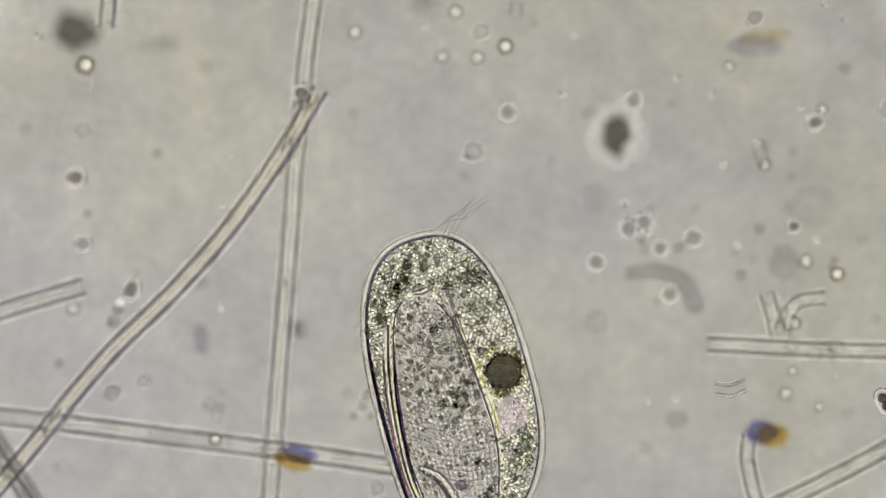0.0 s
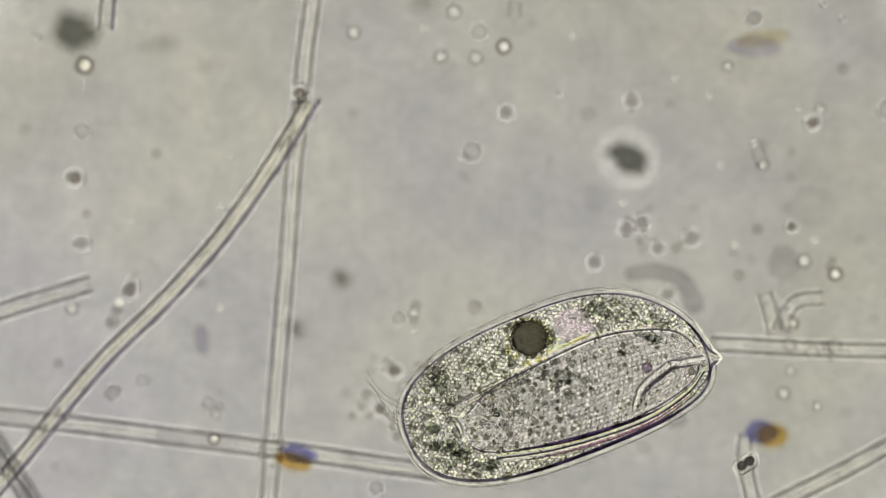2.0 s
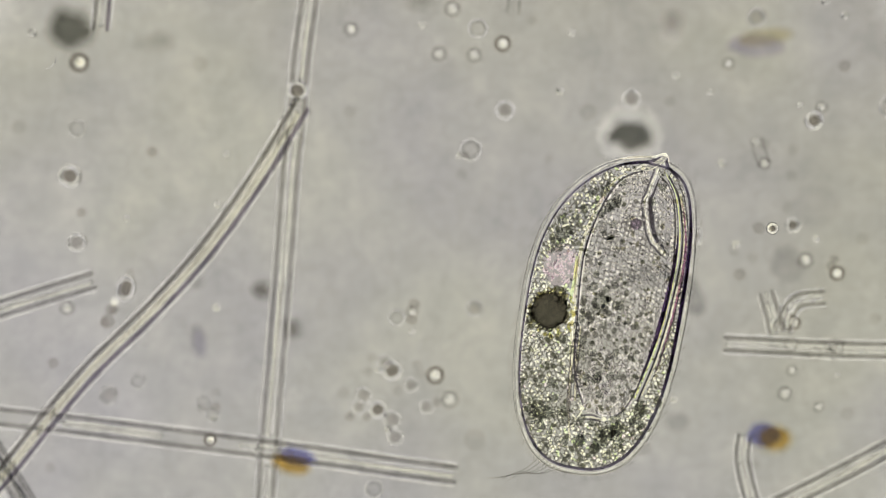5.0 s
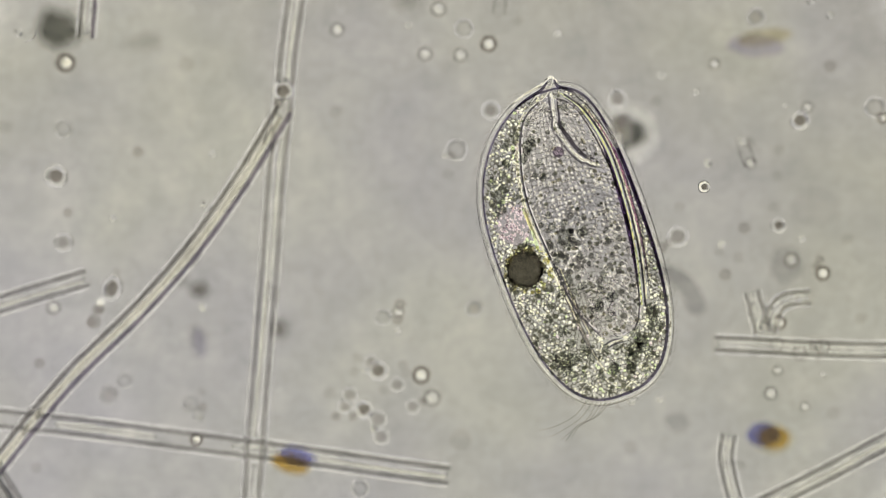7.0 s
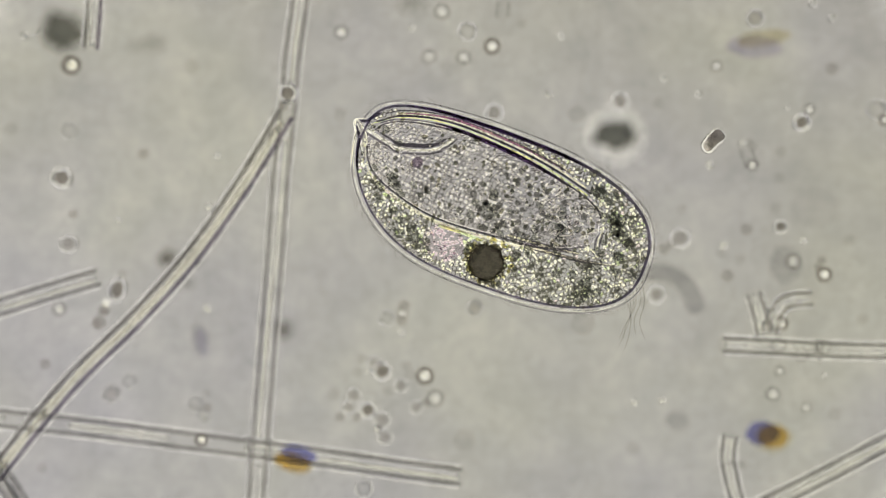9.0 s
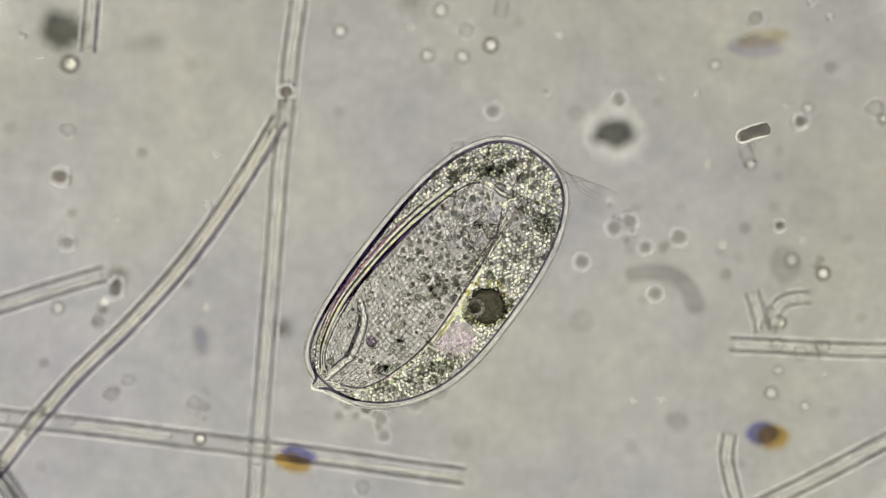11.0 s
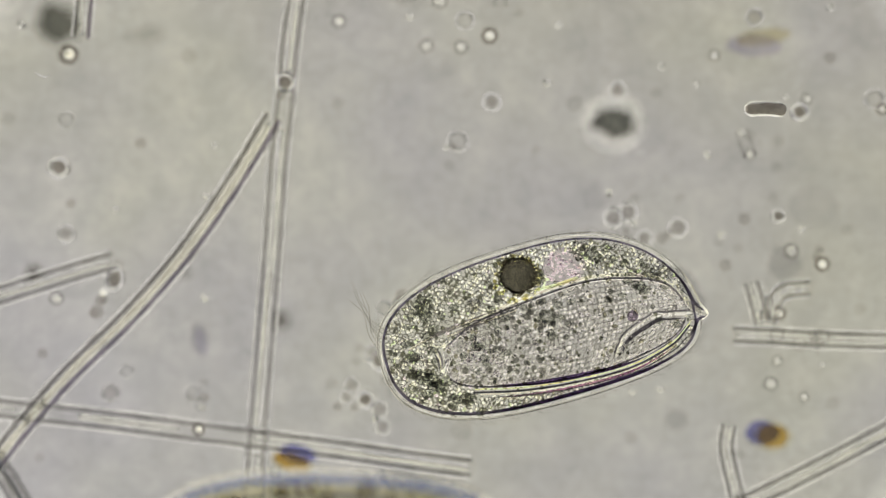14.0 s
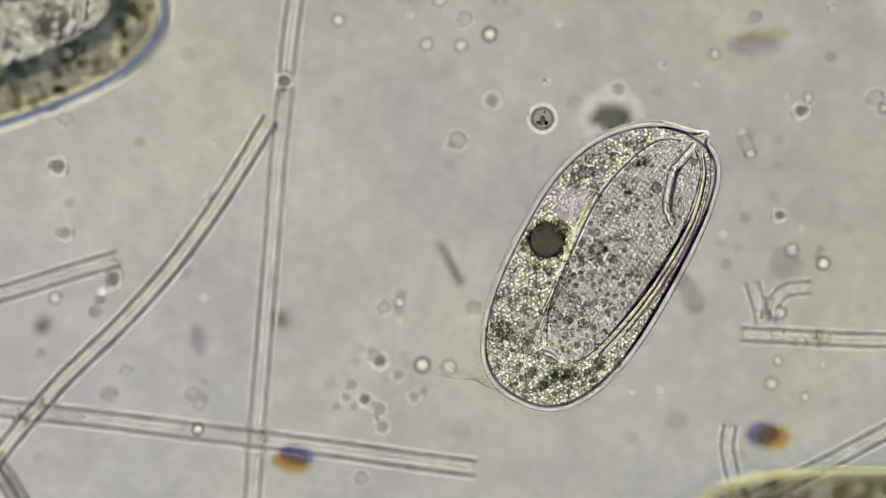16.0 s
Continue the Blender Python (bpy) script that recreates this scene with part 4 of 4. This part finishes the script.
        if in_groove(x, y) and rnd.random() < 0.85 - 1.1 * x and not near(x, y, clumped, 0.016):
            shade.append((x, y, 0.03))
    many("groove_flecks", shade, [rnd.uniform(0.004, 0.0085) for _ in shade], M_GREEN, root, "small grey grains under the groove", solid=(GEM_V, GEM_F), tossed=True)
    dots = []
    while len(dots) < 56:
        x, y = rnd.uniform(-0.25, 0.62), rnd.uniform(-0.45, 0.1)
        if in_groove(x, y) and rnd.random() < 0.03 + math.exp(-((x - 0.06) ** 2 + (y + 0.13) ** 2) / 0.022) and not near(x, y, wave_, 0.03) and not near(x, y, clumped, 0.020):
            dots.append((x, y, 0.02))
    many("groove_dots", dots, [rnd.uniform(0.0075, 0.0125) for _ in dots], M_DOT, root, "round grey grains under the groove")
    bubbles = []
    while len(bubbles) < 34:
        x, y = rnd.uniform(-0.25, 0.62), rnd.uniform(-0.45, 0.1)
        if in_groove(x, y) and rnd.random() < 0.75 - 0.9 * x and not near(x, y, wave_, 0.03) and not near(x, y, clumped, 0.026) and not near(x, y, np.array(dots), 0.022):
            bubbles.append((x, y, -0.04))
    many("groove_bubbles", bubbles, [rnd.uniform(0.007, 0.012) for _ in bubbles], M_ROW, root, "pale bubbles under the groove", squash=0.8, solid=(OCT_V, OCT_F), spun=True)
    # shaded side of each bubble, painted as a dark crescent
    many("bubble_shade", [(x + 0.008, y - 0.007, 0.0) for x, y, _ in bubbles], [rnd.uniform(0.006, 0.011) for _ in bubbles], M_FUZZ, root, "shade painted as dark crescents beside the bubbles", solid=(OCT_V, OCT_F), spun=True)
    many("groove_grains", [p[:3] for p in fine], [p[3] for p in fine], M_FINE, root, "fine pale grains under the groove", solid=(GEM_V, GEM_F), tossed=True)
    # tail tip
    ln = smooth_line([b(1204, 452), b(1226, 470), b(1244, 481), b(1257, 485)], 12)
    tail = part("tail_tip", tube(ln, lambda f: 0.024 * (1 - f) * min(1, 0.1 + 2.5 * f) + 0.005 * f + 0.002, 14), M_BEAD, root, "small clear pointed tail tip")
    for pts in (((1196, 425), (1218, 447), (1238, 470), (1257, 479)), ((1260, 489), (1249, 496), (1245, 512), (1240, 530))):
        part("tail_edge", tube(smooth_line([b(x, y, 0.02) for x, y in pts], 12), lambda f: 0.0055 * math.sin(math.pi * f) ** 0.5 + 0.0004, 8), M_SKIN, tail, "dark edge of the tail tip")
    # highlight round the tail tip, put in as a bright prism strand
    part("tail_gleam", tube(smooth_line([b(x, y, 0.02) for x, y in ((1204, 418), (1228, 444), (1246, 468), (1261, 480), (1262, 487), (1252, 500))], 16), lambda f: 0.0042 * math.sin(math.pi * f) ** 0.5 + 0.0004, 4, flat=0.8), M_SPARK, tail, "white gleam round the tail tip", smooth=False)
    # cilia
    bm = bmesh.new()
    for i in range(240):
        th = 2 * math.pi * (i + rnd.random()) / 240
        x, y = outline(th, 0.014)
        x2, y2 = outline(th + 0.02, 0.014)
        t = Vector((x2 - x, y2 - y, 0)).normalized()
        nrm = Vector((t.y, -t.x, 0))
        lean = rnd.gauss(1.6, 1.0)
        ln_ = rnd.uniform(0.016, 0.036)
        p0 = Vector((*turned(x, y), rnd.uniform(-0.03, 0.03)))
        rot = Matrix.Rotation(TILT, 3, "Z")
        p1 = p0 + rot @ (nrm * ln_ * 0.55 + t * lean * ln_ * 0.2)
        p2 = p0 + rot @ (nrm * ln_ * 0.8 + t * lean * ln_ * 0.7)
        tube_into(bm, smooth_line([p0, p1, p2], 4), lambda f: 0.0011 * (1 - 0.7 * f), 5, round_ends=False)
    tagged(part("cilia", bm, M_CILIUM, root, "fringe of short hair-fine cilia"), kind="stuff")
    for k in range(6):
        a = radians(126 + 5 * k + rnd.uniform(-3, 3))
        o = b(702 + abs(k - 3), 662 - 8 * k)
        L = 0.17 + 0.06 * rnd.random()
        d = Vector((math.cos(a), math.sin(a), 0))
        s = Vector((-d.y, d.x, 0))
        ln = smooth_line([Vector(), d * L * 0.35 + s * 0.012, d * L * 0.7 - s * 0.002, d * L - s * 0.010 * (k - 2)], 18)
        c = part("long_cilium", tube(ln, lambda f: 0.0030 * (1 - 0.6 * f), 6), M_CILIUM, root)
        c.location = o
    return tagged(root, "clear oval ciliate full of grains with a dark food vacuole", "ciliate", "ciliates")


ciliate = build_ciliate()


def build_passing_ciliate(seed, edges, label):
    """A stouter olive ciliate that swims past above the sharp plane; edges are rings of name, shift outwards, half width, matter, sides and label."""
    rnd = random.Random(seed)
    root = new("passing_ciliate")
    part("body", shell(-0.006, 0.14, 48, 20), M_OLIVE_SKIN, root, "olive body plasma")
    for name, g, rad, mat, sides, words in edges:
        wob = 0.010 if mat is M_SLATE else 0.0
        ring_ = [Vector((*turned(*outline(2 * math.pi * i / 360, g + wob * noise.noise(Vector((math.cos(2 * math.pi * i / 360) * 7, math.sin(2 * math.pi * i / 360) * 7, seed))))), 0.02)) for i in range(361)]
        bm = bmesh.new()
        tube_into(bm, ring_, lambda f: rad * (1 + (0.35 if wob else 0) * noise.noise(Vector((math.cos(2 * math.pi * f) * 11, math.sin(2 * math.pi * f) * 11, 2.0)))), sides, flat=0.8, round_ends=False)
        part(name, bm, mat, root, words, smooth=sides > 4)

    def strewn(count, outer, inner, z0, z1, r0, r1):
        out = []
        while len(out) < count:
            x, y = rnd.uniform(-0.5, 0.7), rnd.uniform(-0.6, 0.26)
            if inside(x, y, outer) and not inside(x, y, inner):
                out.append((x, y, rnd.uniform(z0, z1), rnd.uniform(r0, r1)))
        return out

    for name, some, mat, words, solid in (
            ("olive_grains", strewn(170, 0.03, 0.118, -0.05, 0.05, 0.009, 0.022), M_OLIVE, "crowded dark olive grains", (GEM_V, GEM_F)),
            ("glitter", strewn(34, 0.035, 0.09, 0.07, 0.09, 0.006, 0.017), M_SPARK, "gleaming grains", (OCT_V, OCT_F)),
            ("slate_grains", strewn(80, 0.118, 0.176, -0.06, 0.06, 0.010, 0.024), M_SLATE_GRAIN, "dark slate grains along the inner band", (GEM_V, GEM_F)),
            ("grey_grains", strewn(45, 0.185, 0.9, -0.04, 0.04, 0.012, 0.028), M_GREY_CELL, "soft grey grains in the middle", (GEM_V, GEM_F)),
            ("pale_grains", strewn(80, 0.18, 0.9, 0.05, 0.08, 0.010, 0.022), M_BEAD_BRIGHT, "pale grains in the middle", (OCT_V, OCT_F))):
        many(name, [p[:3] for p in some], [p[3] for p in some], mat, root, words, solid=solid, tossed=solid[1] is GEM_F, spun=solid[1] is OCT_F)
    return tagged(root, label, "ciliate", "ciliates")


# halos and gleams at the skin are put in as tinted rings
INNER = [("groove_lip", -0.146, 0.032, M_SLATE, 8, "broad ragged slate-dark inner band"), ("rim_plasma", -0.070, 0.046, M_RIM, 8, "dark olive plasma under the skin")]
second = build_passing_ciliate(11, [("halo", 0.022, 0.011, M_IVORY, 4, "ivory halo outside the skin"), ("skin_edge", 0.003, 0.0135, M_BLUE_SKIN, 8, "broad blue edge of the skin"),
                                    ("inner_gleam", -0.019, 0.007, M_CREAM, 4, "pale cream gleam inside the skin")] + INNER, "stout olive ciliate with a blue edge swimming past")
third = build_passing_ciliate(13, [("halo", 0.034, 0.020, M_ICE, 8, "pale blue halo outside the skin"), ("inner_gleam", 0.003, 0.011, M_LEMON, 4, "lemon gleam at the skin"),
                                   ("skin_edge", -0.020, 0.014, M_RIM, 8, "dark edge under the skin")] + INNER, "stout dark olive ciliate with a pale blue halo swimming into view")


# ---- small swimmers ----
def rim(length, radius, thick, mat, parent, label):
    """A pill-shaped bright halo put round a short rod that lies along x."""
    h, out = length / 2 / PX, []
    for k in range(41):
        a = 2 * math.pi * k / 40
        out.append(Vector((math.copysign(h, math.cos(a)) * (1 if abs(math.cos(a)) > 1e-6 else 0) + radius / PX * math.cos(a), radius / PX * math.sin(a), 0)))
    return part("outer_film_halo", tube_into(bmesh.new(), out, thick / PX, 4, flat=0.8, round_ends=False), mat, parent, label, smooth=False)


# the swimmers' white halos are put in as bright outer shapes
rod = new("rod_microbe")
ln = smooth_line([(-0.066, 0, 0), (0, 0.003, 0), (0.066, 0, 0)], 12)
part("plasma", tube(ln, lambda f: (0.0165 + 0.0040 * f) * (1 + 0.05 * math.sin(f * 14)), 14, flat=0.45), M_ROD, rod)
part("outer_film_halo", tube(smooth_line([(-0.058, 0, 0), (0, 0.003, 0), (0.058, 0, 0)], 12), 0.0275, 24, flat=0.8), M_ROD_HALO, rod, "pale bright halo")
tagged(rod, "slim flat brown rod-shaped microbe tumbling through the water", "microbe", "small swimmers")
oval = new("oval_microbe")
for k in (-1, 1):
    half = part("cell_half", lump(0.018, 0.0165, 0.015, 0.10, 2.2, 3.0 + k, 4), M_DARK_HALF, oval)
    half.location = (0.0155 * k, 0, 0)
rim(22, 13, 2.6, M_BEAD_PALE, oval, "bright halo round both halves")
tagged(oval, "short dark microbe dividing in two inside a bright halo", "microbe", "small swimmers")
ball = new("round_microbe")
part("plasma", lump(0.034, 0.034, 0.028, 0.06, 2.5, 4.0, 3), M_SOFT_CELL, ball)
loop = [Vector((0.036 * math.cos(a), 0.036 * math.sin(a), 0)) for a in (2 * math.pi * k / 28 for k in range(29))]
part("cell_wall", tube_into(bmesh.new(), loop, 0.0055, 8, round_ends=False), M_DARK_CELL, ball, "dark edge line of the cell wall")
loop = [p * 1.32 for p in loop]
part("outer_film_halo", tube_into(bmesh.new(), loop, 0.0075, 4, flat=0.8, round_ends=False), M_BEAD_PALE, ball, "pale bright halo", smooth=False)
rnd_ = random.Random(8)
specks = [(rnd_.uniform(-0.02, 0.02), rnd_.uniform(-0.02, 0.02), 0.01) for _ in range(9)]
del many("grains", specks, [rnd_.uniform(0.005, 0.010) for _ in specks], M_DARK_CELL, ball, "dark grains")["kind"]
tagged(ball, "round microbe with a dark wall and a grainy middle", "microbe", "small swimmers")
curl = new("curved_microbe")
bow = smooth_line([(-0.052, 0.006, 0), (0, -0.006, 0), (0.052, 0.006, 0)], 12)
part("plasma", tube(bow, 0.014, 12), M_CLEAR_CELL, curl)
for k in (-1, 1):
    part("cell_wall", tube([p + Vector((0, 0.015 * k, 0)) for p in bow], 0.0038, 8), M_CELL_WALL, curl, "thin grey wall")
    part("outer_film_halo", tube([p + Vector((0, 0.024 * k, 0)) for p in bow], 0.0036, 4, flat=0.8), M_HALO, curl, "faint halo line beside the rod", smooth=False)
tagged(curl, "pale curved rod-shaped microbe gliding past", "microbe", "small swimmers")
bead = new("bead_microbe")
part("plasma", lump(0.022, 0.022, 0.02, 0.04, 2.5, 4.0, 3), M_BEAD, bead)
part("nucleus", lump(0.010, 0.010, 0.009, 0.1, 2.5, 4.0, 2), M_DARK_CELL, bead)
tagged(bead, "small glassy round microbe with a dark spot", "microbe", "small swimmers")


thread = new("thread_microbe")
part("plasma", tube(smooth_line([(-0.026, 0.006, 0), (-0.006, -0.003, 0), (0.012, -0.004, 0), (0.028, 0.006, 0)], 14), lambda f: 0.0032 * (1 - 0.5 * abs(2 * f - 1)), 4, flat=0.8), M_HALO, thread, smooth=False)
tagged(thread, "tiny pale bent thread wriggling beside a glassy bead", "microbe", "small swimmers")


def swim(thing, rows, z):
    """Rows of seconds, picture place and heading in degrees; z is one height or one for each row."""
    out = []
    for i, (t, px, py, turn) in enumerate(rows):
        p = spot(px, py, t, z[i] if isinstance(z, list) else z)
        out.append((t, pose(p.x, p.y, p.z, 0, 0, turn)))
    walk(thing, out)


def cruise(thing, rows, z):
    """Rows of seconds, the picture place of a ciliate's middle and the way its round end heads, and its height at each; it swims belly up."""
    out = []
    for (t, px, py, way), z in zip(rows, z):
        turn = way + 180 + 27
        p = spot(px, py, t, z) - Matrix.Rotation(radians(turn), 3, "Z") @ Vector((0.085, 0.141, 0)) / ZOOM
        out.append((t, pose(p.x, p.y, z, 180, 0, turn)))
    walk(thing, out)


def tumble(thing, rows):
    """Rows of seconds, picture place, heading and pitch in degrees and height; it rolls onto its narrow side at the end."""
    out = []
    for t, px, py, turn, pitch, z in rows:
        p = spot(px, py, t, z)
        out.append((t, pose(p.x, p.y, p.z, 75 * min(max((t - 14.0) / 0.5, 0), 1), pitch, turn)))
    walk(thing, out)


def glide(thing, rows):
    """Rows of seconds and a shift in picture units along the slide."""
    o = thing.location.copy()
    walk(thing, [(t, pose(o.x + dx / PX, o.y - dy / PX, o.z)) for t, dx, dy in rows])


# seconds, food vacuole x, y, tail tip x, y
COURSE = [
    (0.0, 885, 662, 814, 989), (0.5, 907, 670, 953, 1001), (1.0, 913, 632, 1152, 866), (1.5, 905, 615, 1219, 720), (2.0, 942, 604, 1275, 637),
    (2.5, 952, 598, 1287, 568), (3.0, 980, 578, 1277, 423), (3.5, 987, 563, 1266, 377), (4.0, 986, 562, 1216, 319), (4.2, 982, 562, 1200, 309),
    (6.3, 970, 495, 1103, 194), (6.5, 948, 487, 1057, 172), (7.0, 935, 472, 978, 140), (7.5, 921, 471, 879, 140), (8.0, 915, 453, 826, 142),
    (8.5, 895, 445, 764, 148), (9.0, 860, 457, 635, 215), (9.2, 865, 457, 610, 255), (11.3, 851, 552, 576, 734), (11.5, 849, 556, 594, 767),
    (12.0, 869, 548, 740, 856), (12.5, 888, 532, 947, 860), (13.0, 903, 560, 1051, 854), (13.5, 913, 508, 1200, 680), (14.0, 921, 494, 1247, 558),
    (14.5, 925, 487, 1258, 484), (15.0, 954, 471, 1275, 392), (15.5, 960, 447, 1247, 277), (16.0, 975, 427, 1255, 238)]


def motions():
    rows = []
    for t, x, y, tx, ty in COURSE:
        p = spot(x, y, t, 0.0)
        rows.append((t, pose(p.x, p.y, p.z, 0, 0, math.degrees(math.atan2(y - ty, tx - x)))))
    walk(ciliate, rows)
    for k, c in enumerate([o for o in ciliate.children if o.name.startswith("long_cilium")]):
        o = c.location.copy()
        walk(c, [(i * 0.5, pose(o.x, o.y, o.z, 0, 0, 13 * math.sin(i * 1.9 + k * 0.5) + 5 * math.sin(i * 0.8 + k))) for i in range(33)])
    cruise(second, [(0, 1500, 1800, 180), (12.0, 1300, 1600, 180), (13.6, 900, 1140, 178), (13.8, 748, 1025, 178), (13.9, 676, 1010, 178), (14.0, 564, 1008, 178), (14.1, 420, 1012, 178),
                    (14.2, 310, 1010, 178), (14.3, 190, 1008, 177), (14.4, 40, 1004, 176), (14.5, -92, 972, 172), (14.6, -115, 875, 155), (14.7, -130, 860, 142),
                    (14.9, -330, 700, 120), (15.3, -380, 330, 90), (15.6, -230, 130, 62), (15.7, -150, 100, 58), (15.8, -90, 75, 50), (15.9, -40, 58, 30), (16.0, 2, 59, 18)], [2.3] * 11 + [2.2, 2.0, 1.8, 1.5] + [1.25] * 5)
    cruise(third, [(0, 2900, 1500, 180), (15.0, 2700, 1300, 180), (15.5, 2100, 1080, 180), (15.8, 1730, 1035, 180), (15.9, 1620, 1020, 180), (16.0, 1490, 990, 180)], [2.1] * 6)
    # gliding filaments
    glide(curved, [(0, 36, -42), (1.5, 29, -34), (3.5, 17, -18), (4.2, 14, -14), (6.5, 4, -2), (8.0, 2, 0), (9.2, -3, 4), (11.5, -12, 16), (12.5, -15, 20), (14.5, -22, 30), (16.0, -24, 33)])
    glide(level, [(0, -48, -5), (3.5, -25, -3), (4.2, -22, -3), (6.5, -6, -1), (8.0, 0, 0), (9.0, 10, 1), (11.5, 20, 2), (12.5, 25, 3), (14.5, 35, 4), (16.0, 42, 5)])
    glide(stub, [(0, -47, 15), (1.0, -40, 13), (3.5, -23, 8), (4.2, -20, 7), (6.5, -9, 3), (8.0, 0, 0), (9.0, 5, -2), (11.5, 21, -7), (12.5, 26, -9), (13.5, 33, -12), (14.5, 40, -14), (16.0, 48, -16)])
    glide(side, [(0, -47, 0), (1.5, -38, 0), (3.5, -25, 0), (4.2, -20, 0), (6.5, -8, 0), (8.0, 0, 0), (9.0, 5, 0), (11.5, 23, 1), (12.5, 26, 1), (14.5, 30, 1), (16.0, 40, 1)])
    glide(bent, [(0, 11, 0), (2.1, 9, 0), (4.2, 6, 0), (6.5, 1, 0), (8.0, 0, 0), (16.0, 2, 0)])
    glide(roller, [(0, 13, 4), (3.5, 12, 4), (6.5, 2, 2), (8.0, 0, 0), (9.2, 0, 0), (12.0, 18, -24), (14.5, 33, -38), (15.5, 33, -38), (16.0, 30, -37)])
    glide(end, [(0, 3, -34), (2.0, 3, -31), (4.2, 3, -26), (6.5, 1, -15), (8.0, 0, 0), (9.0, 0, 6), (11.5, -3, 13), (13.0, -3, 13), (13.5, -6, 10), (14.5, -15, 3), (16.0, -15, 3)])
    # drifting clumps
    glide(bulk, [(0, 0, 0), (13.0, 0, 0), (14.5, -8, 4), (16.0, -9, 5)])
    swim(drifter, [(0, 1092, 240, 80), (0.5, 1063, 251, 130), (1.0, 1065, 279, 205), (1.5, 1092, 288, 270), (2.0, 1111, 281, 325), (2.5, 1117, 261, 340), (3.0, 1117, 247, 346),
                   (3.5, 1118, 246, 350), (4.2, 1117, 243, 350), (6.3, 1112, 240, 356), (7.0, 1107, 238, 358), (7.5, 1094, 237, 358), (8.0, 1090, 237, 358), (9.0, 1088, 241, 358),
                   (12.5, 1088, 237, 358), (13.0, 1088, 237, 358), (13.5, 1088, 220, 350), (14.5, 1087, 218, 350), (16.0, 1083, 211, 350)], -2.7)
    swim(speck, [(0, 660, 515, 0), (0.5, 650, 509, 10), (1.0, 646, 503, 20), (1.5, 631, 495, 40), (2.0, 606, 495, 50), (2.5, 570, 495, 60), (3.0, 556, 499, 70), (3.5, 527, 497, 80),
                 (4.2, 500, 514, 90), (6.3, 390, 513, 100), (7.0, 355, 513, 110), (8.0, 340, 486, 120), (9.0, 297, 456, 130), (11.5, 185, 505, 140), (12.5, 139, 535, 145), (13.0, 118, 541, 146), (13.5, 76, 493, 148), (14.0, 60, 484, 149),
                 (14.5, 44, 458, 150), (15.0, 64, 472, 154), (15.3, 55, 496, 156), (15.6, 93, 546, 158), (16.0, 76, 575, 160)], -2.6)
    # swimmers
    tumble(rod, [(0, 1350, -160, 60, 66, 3.0), (4.2, 1250, -60, 70, 66, 3.0), (6.3, 1120, 215, 80, 66, 2.9), (7.0, 1098, 228, 80, 66, 2.4), (7.3, 1100, 230, 78, 66, 1.2), (7.5, 1110, 232, 76, 66, 0.4), (7.8, 1162, 243, 75, 66, 0.22),
                 (8.0, 1190, 250, 72, 66, 0.22), (8.5, 1243, 253, 55, 62, 0.22), (9.0, 1262, 250, 45, 60, 0.22), (9.2, 1275, 243, 42, 58, 0.22), (11.3, 1333, 234, 16, 42, 0.22), (12.0, 1325, 228, 15, 40, 0.22),
                 (12.5, 1322, 230, 15, 38, 0.22), (13.0, 1329, 210, 12, 36, 0.22), (13.5, 1341, 168, 6, 34, 0.22), (14.0, 1354, 194, 0, 30, 0.22), (14.5, 1273, 301, -34, 0, 0.22), (14.7, 1060, 280, -75, 0, 0.6),
                 (15.0, 931, 352, -70, 5, 1.1), (15.3, 868, 385, -68, 7, 1.7), (15.5, 826, 408, -66, 8, 1.72), (16.0, 797, 465, -62, 8, 1.72)])
    swim(oval, [(0, 1566, 712, -62), (0.3, 1567, 722, -64), (0.6, 1566, 740, -72), (0.9, 1544, 751, -72), (1.2, 1475, 751, -62), (1.5, 1384, 783, -48), (1.8, 1335, 806, 0), (2.1, 1314, 837, 45), (2.4, 1290, 930, 60), (4.0, 1200, 1100, 60), (16.0, 1200, 1300, 60)], 0.12)
    swim(thread, [(0, 161, 150, 90), (2.0, 147, 150, 90), (4.0, 107, 128, 58), (4.2, 104, 126, 56), (6.5, 57, 80, 45), (8.0, 82, 53, 50), (9.0, 60, 60, 30), (11.5, 75, 110, 10), (13.0, 86, 123, 5), (14.5, 60, 150, -20), (16.0, 20, 190, -30)], 0.06)
    swim(curl, [(0, 1293, 688, 8), (0.3, 1295, 690, 2), (0.6, 1301, 692, -8), (0.9, 1271, 710, -28), (1.2, 1224, 690, 20), (1.5, 1236, 780, 50), (2.0, 1200, 910, 60), (2.5, 1170, 1010, 70), (16.0, 1100, 1200, 90)], 0.05)
    swim(ball, [(0, 2000, 200, 0), (14.0, 1800, 150, 0), (14.8, 1560, 130, 10), (15.0, 1491, 119, 20), (15.5, 1206, 111, 50), (15.6, 1136, 108, 60), (15.7, 1096, 116, 70), (15.8, 1064, 130, 80),
                (15.9, 1004, 170, 90), (16.0, 960, 210, 100)], [1.3] * 4 + [1.0, 0.9, 0.7, 0.5, 0.3, 0.2])
    swim(bead, [(0, 1700, 150, 0), (2.5, 1620, 230, 0), (3.0, 1517, 279, 20), (3.5, 1440, 333, 40), (4.0, 1437, 409, 60), (4.2, 1437, 409, 60), (6.3, 1215, 372, 90), (7.0, 1246, 331, 100), (7.5, 1354, 259, 120),
                (8.0, 1560, 100, 130), (9.0, 1700, -60, 140), (16.0, 1900, -200, 140)], 0.1)
    # dust keeps its place before the lens
    for root, px, py in DUST:
        o = root.location.copy()
        walk(root, [(r[0], pose(o.x - r[1] / PX, o.y + r[2] / PX, o.z)) for r in STAGE])


motions()
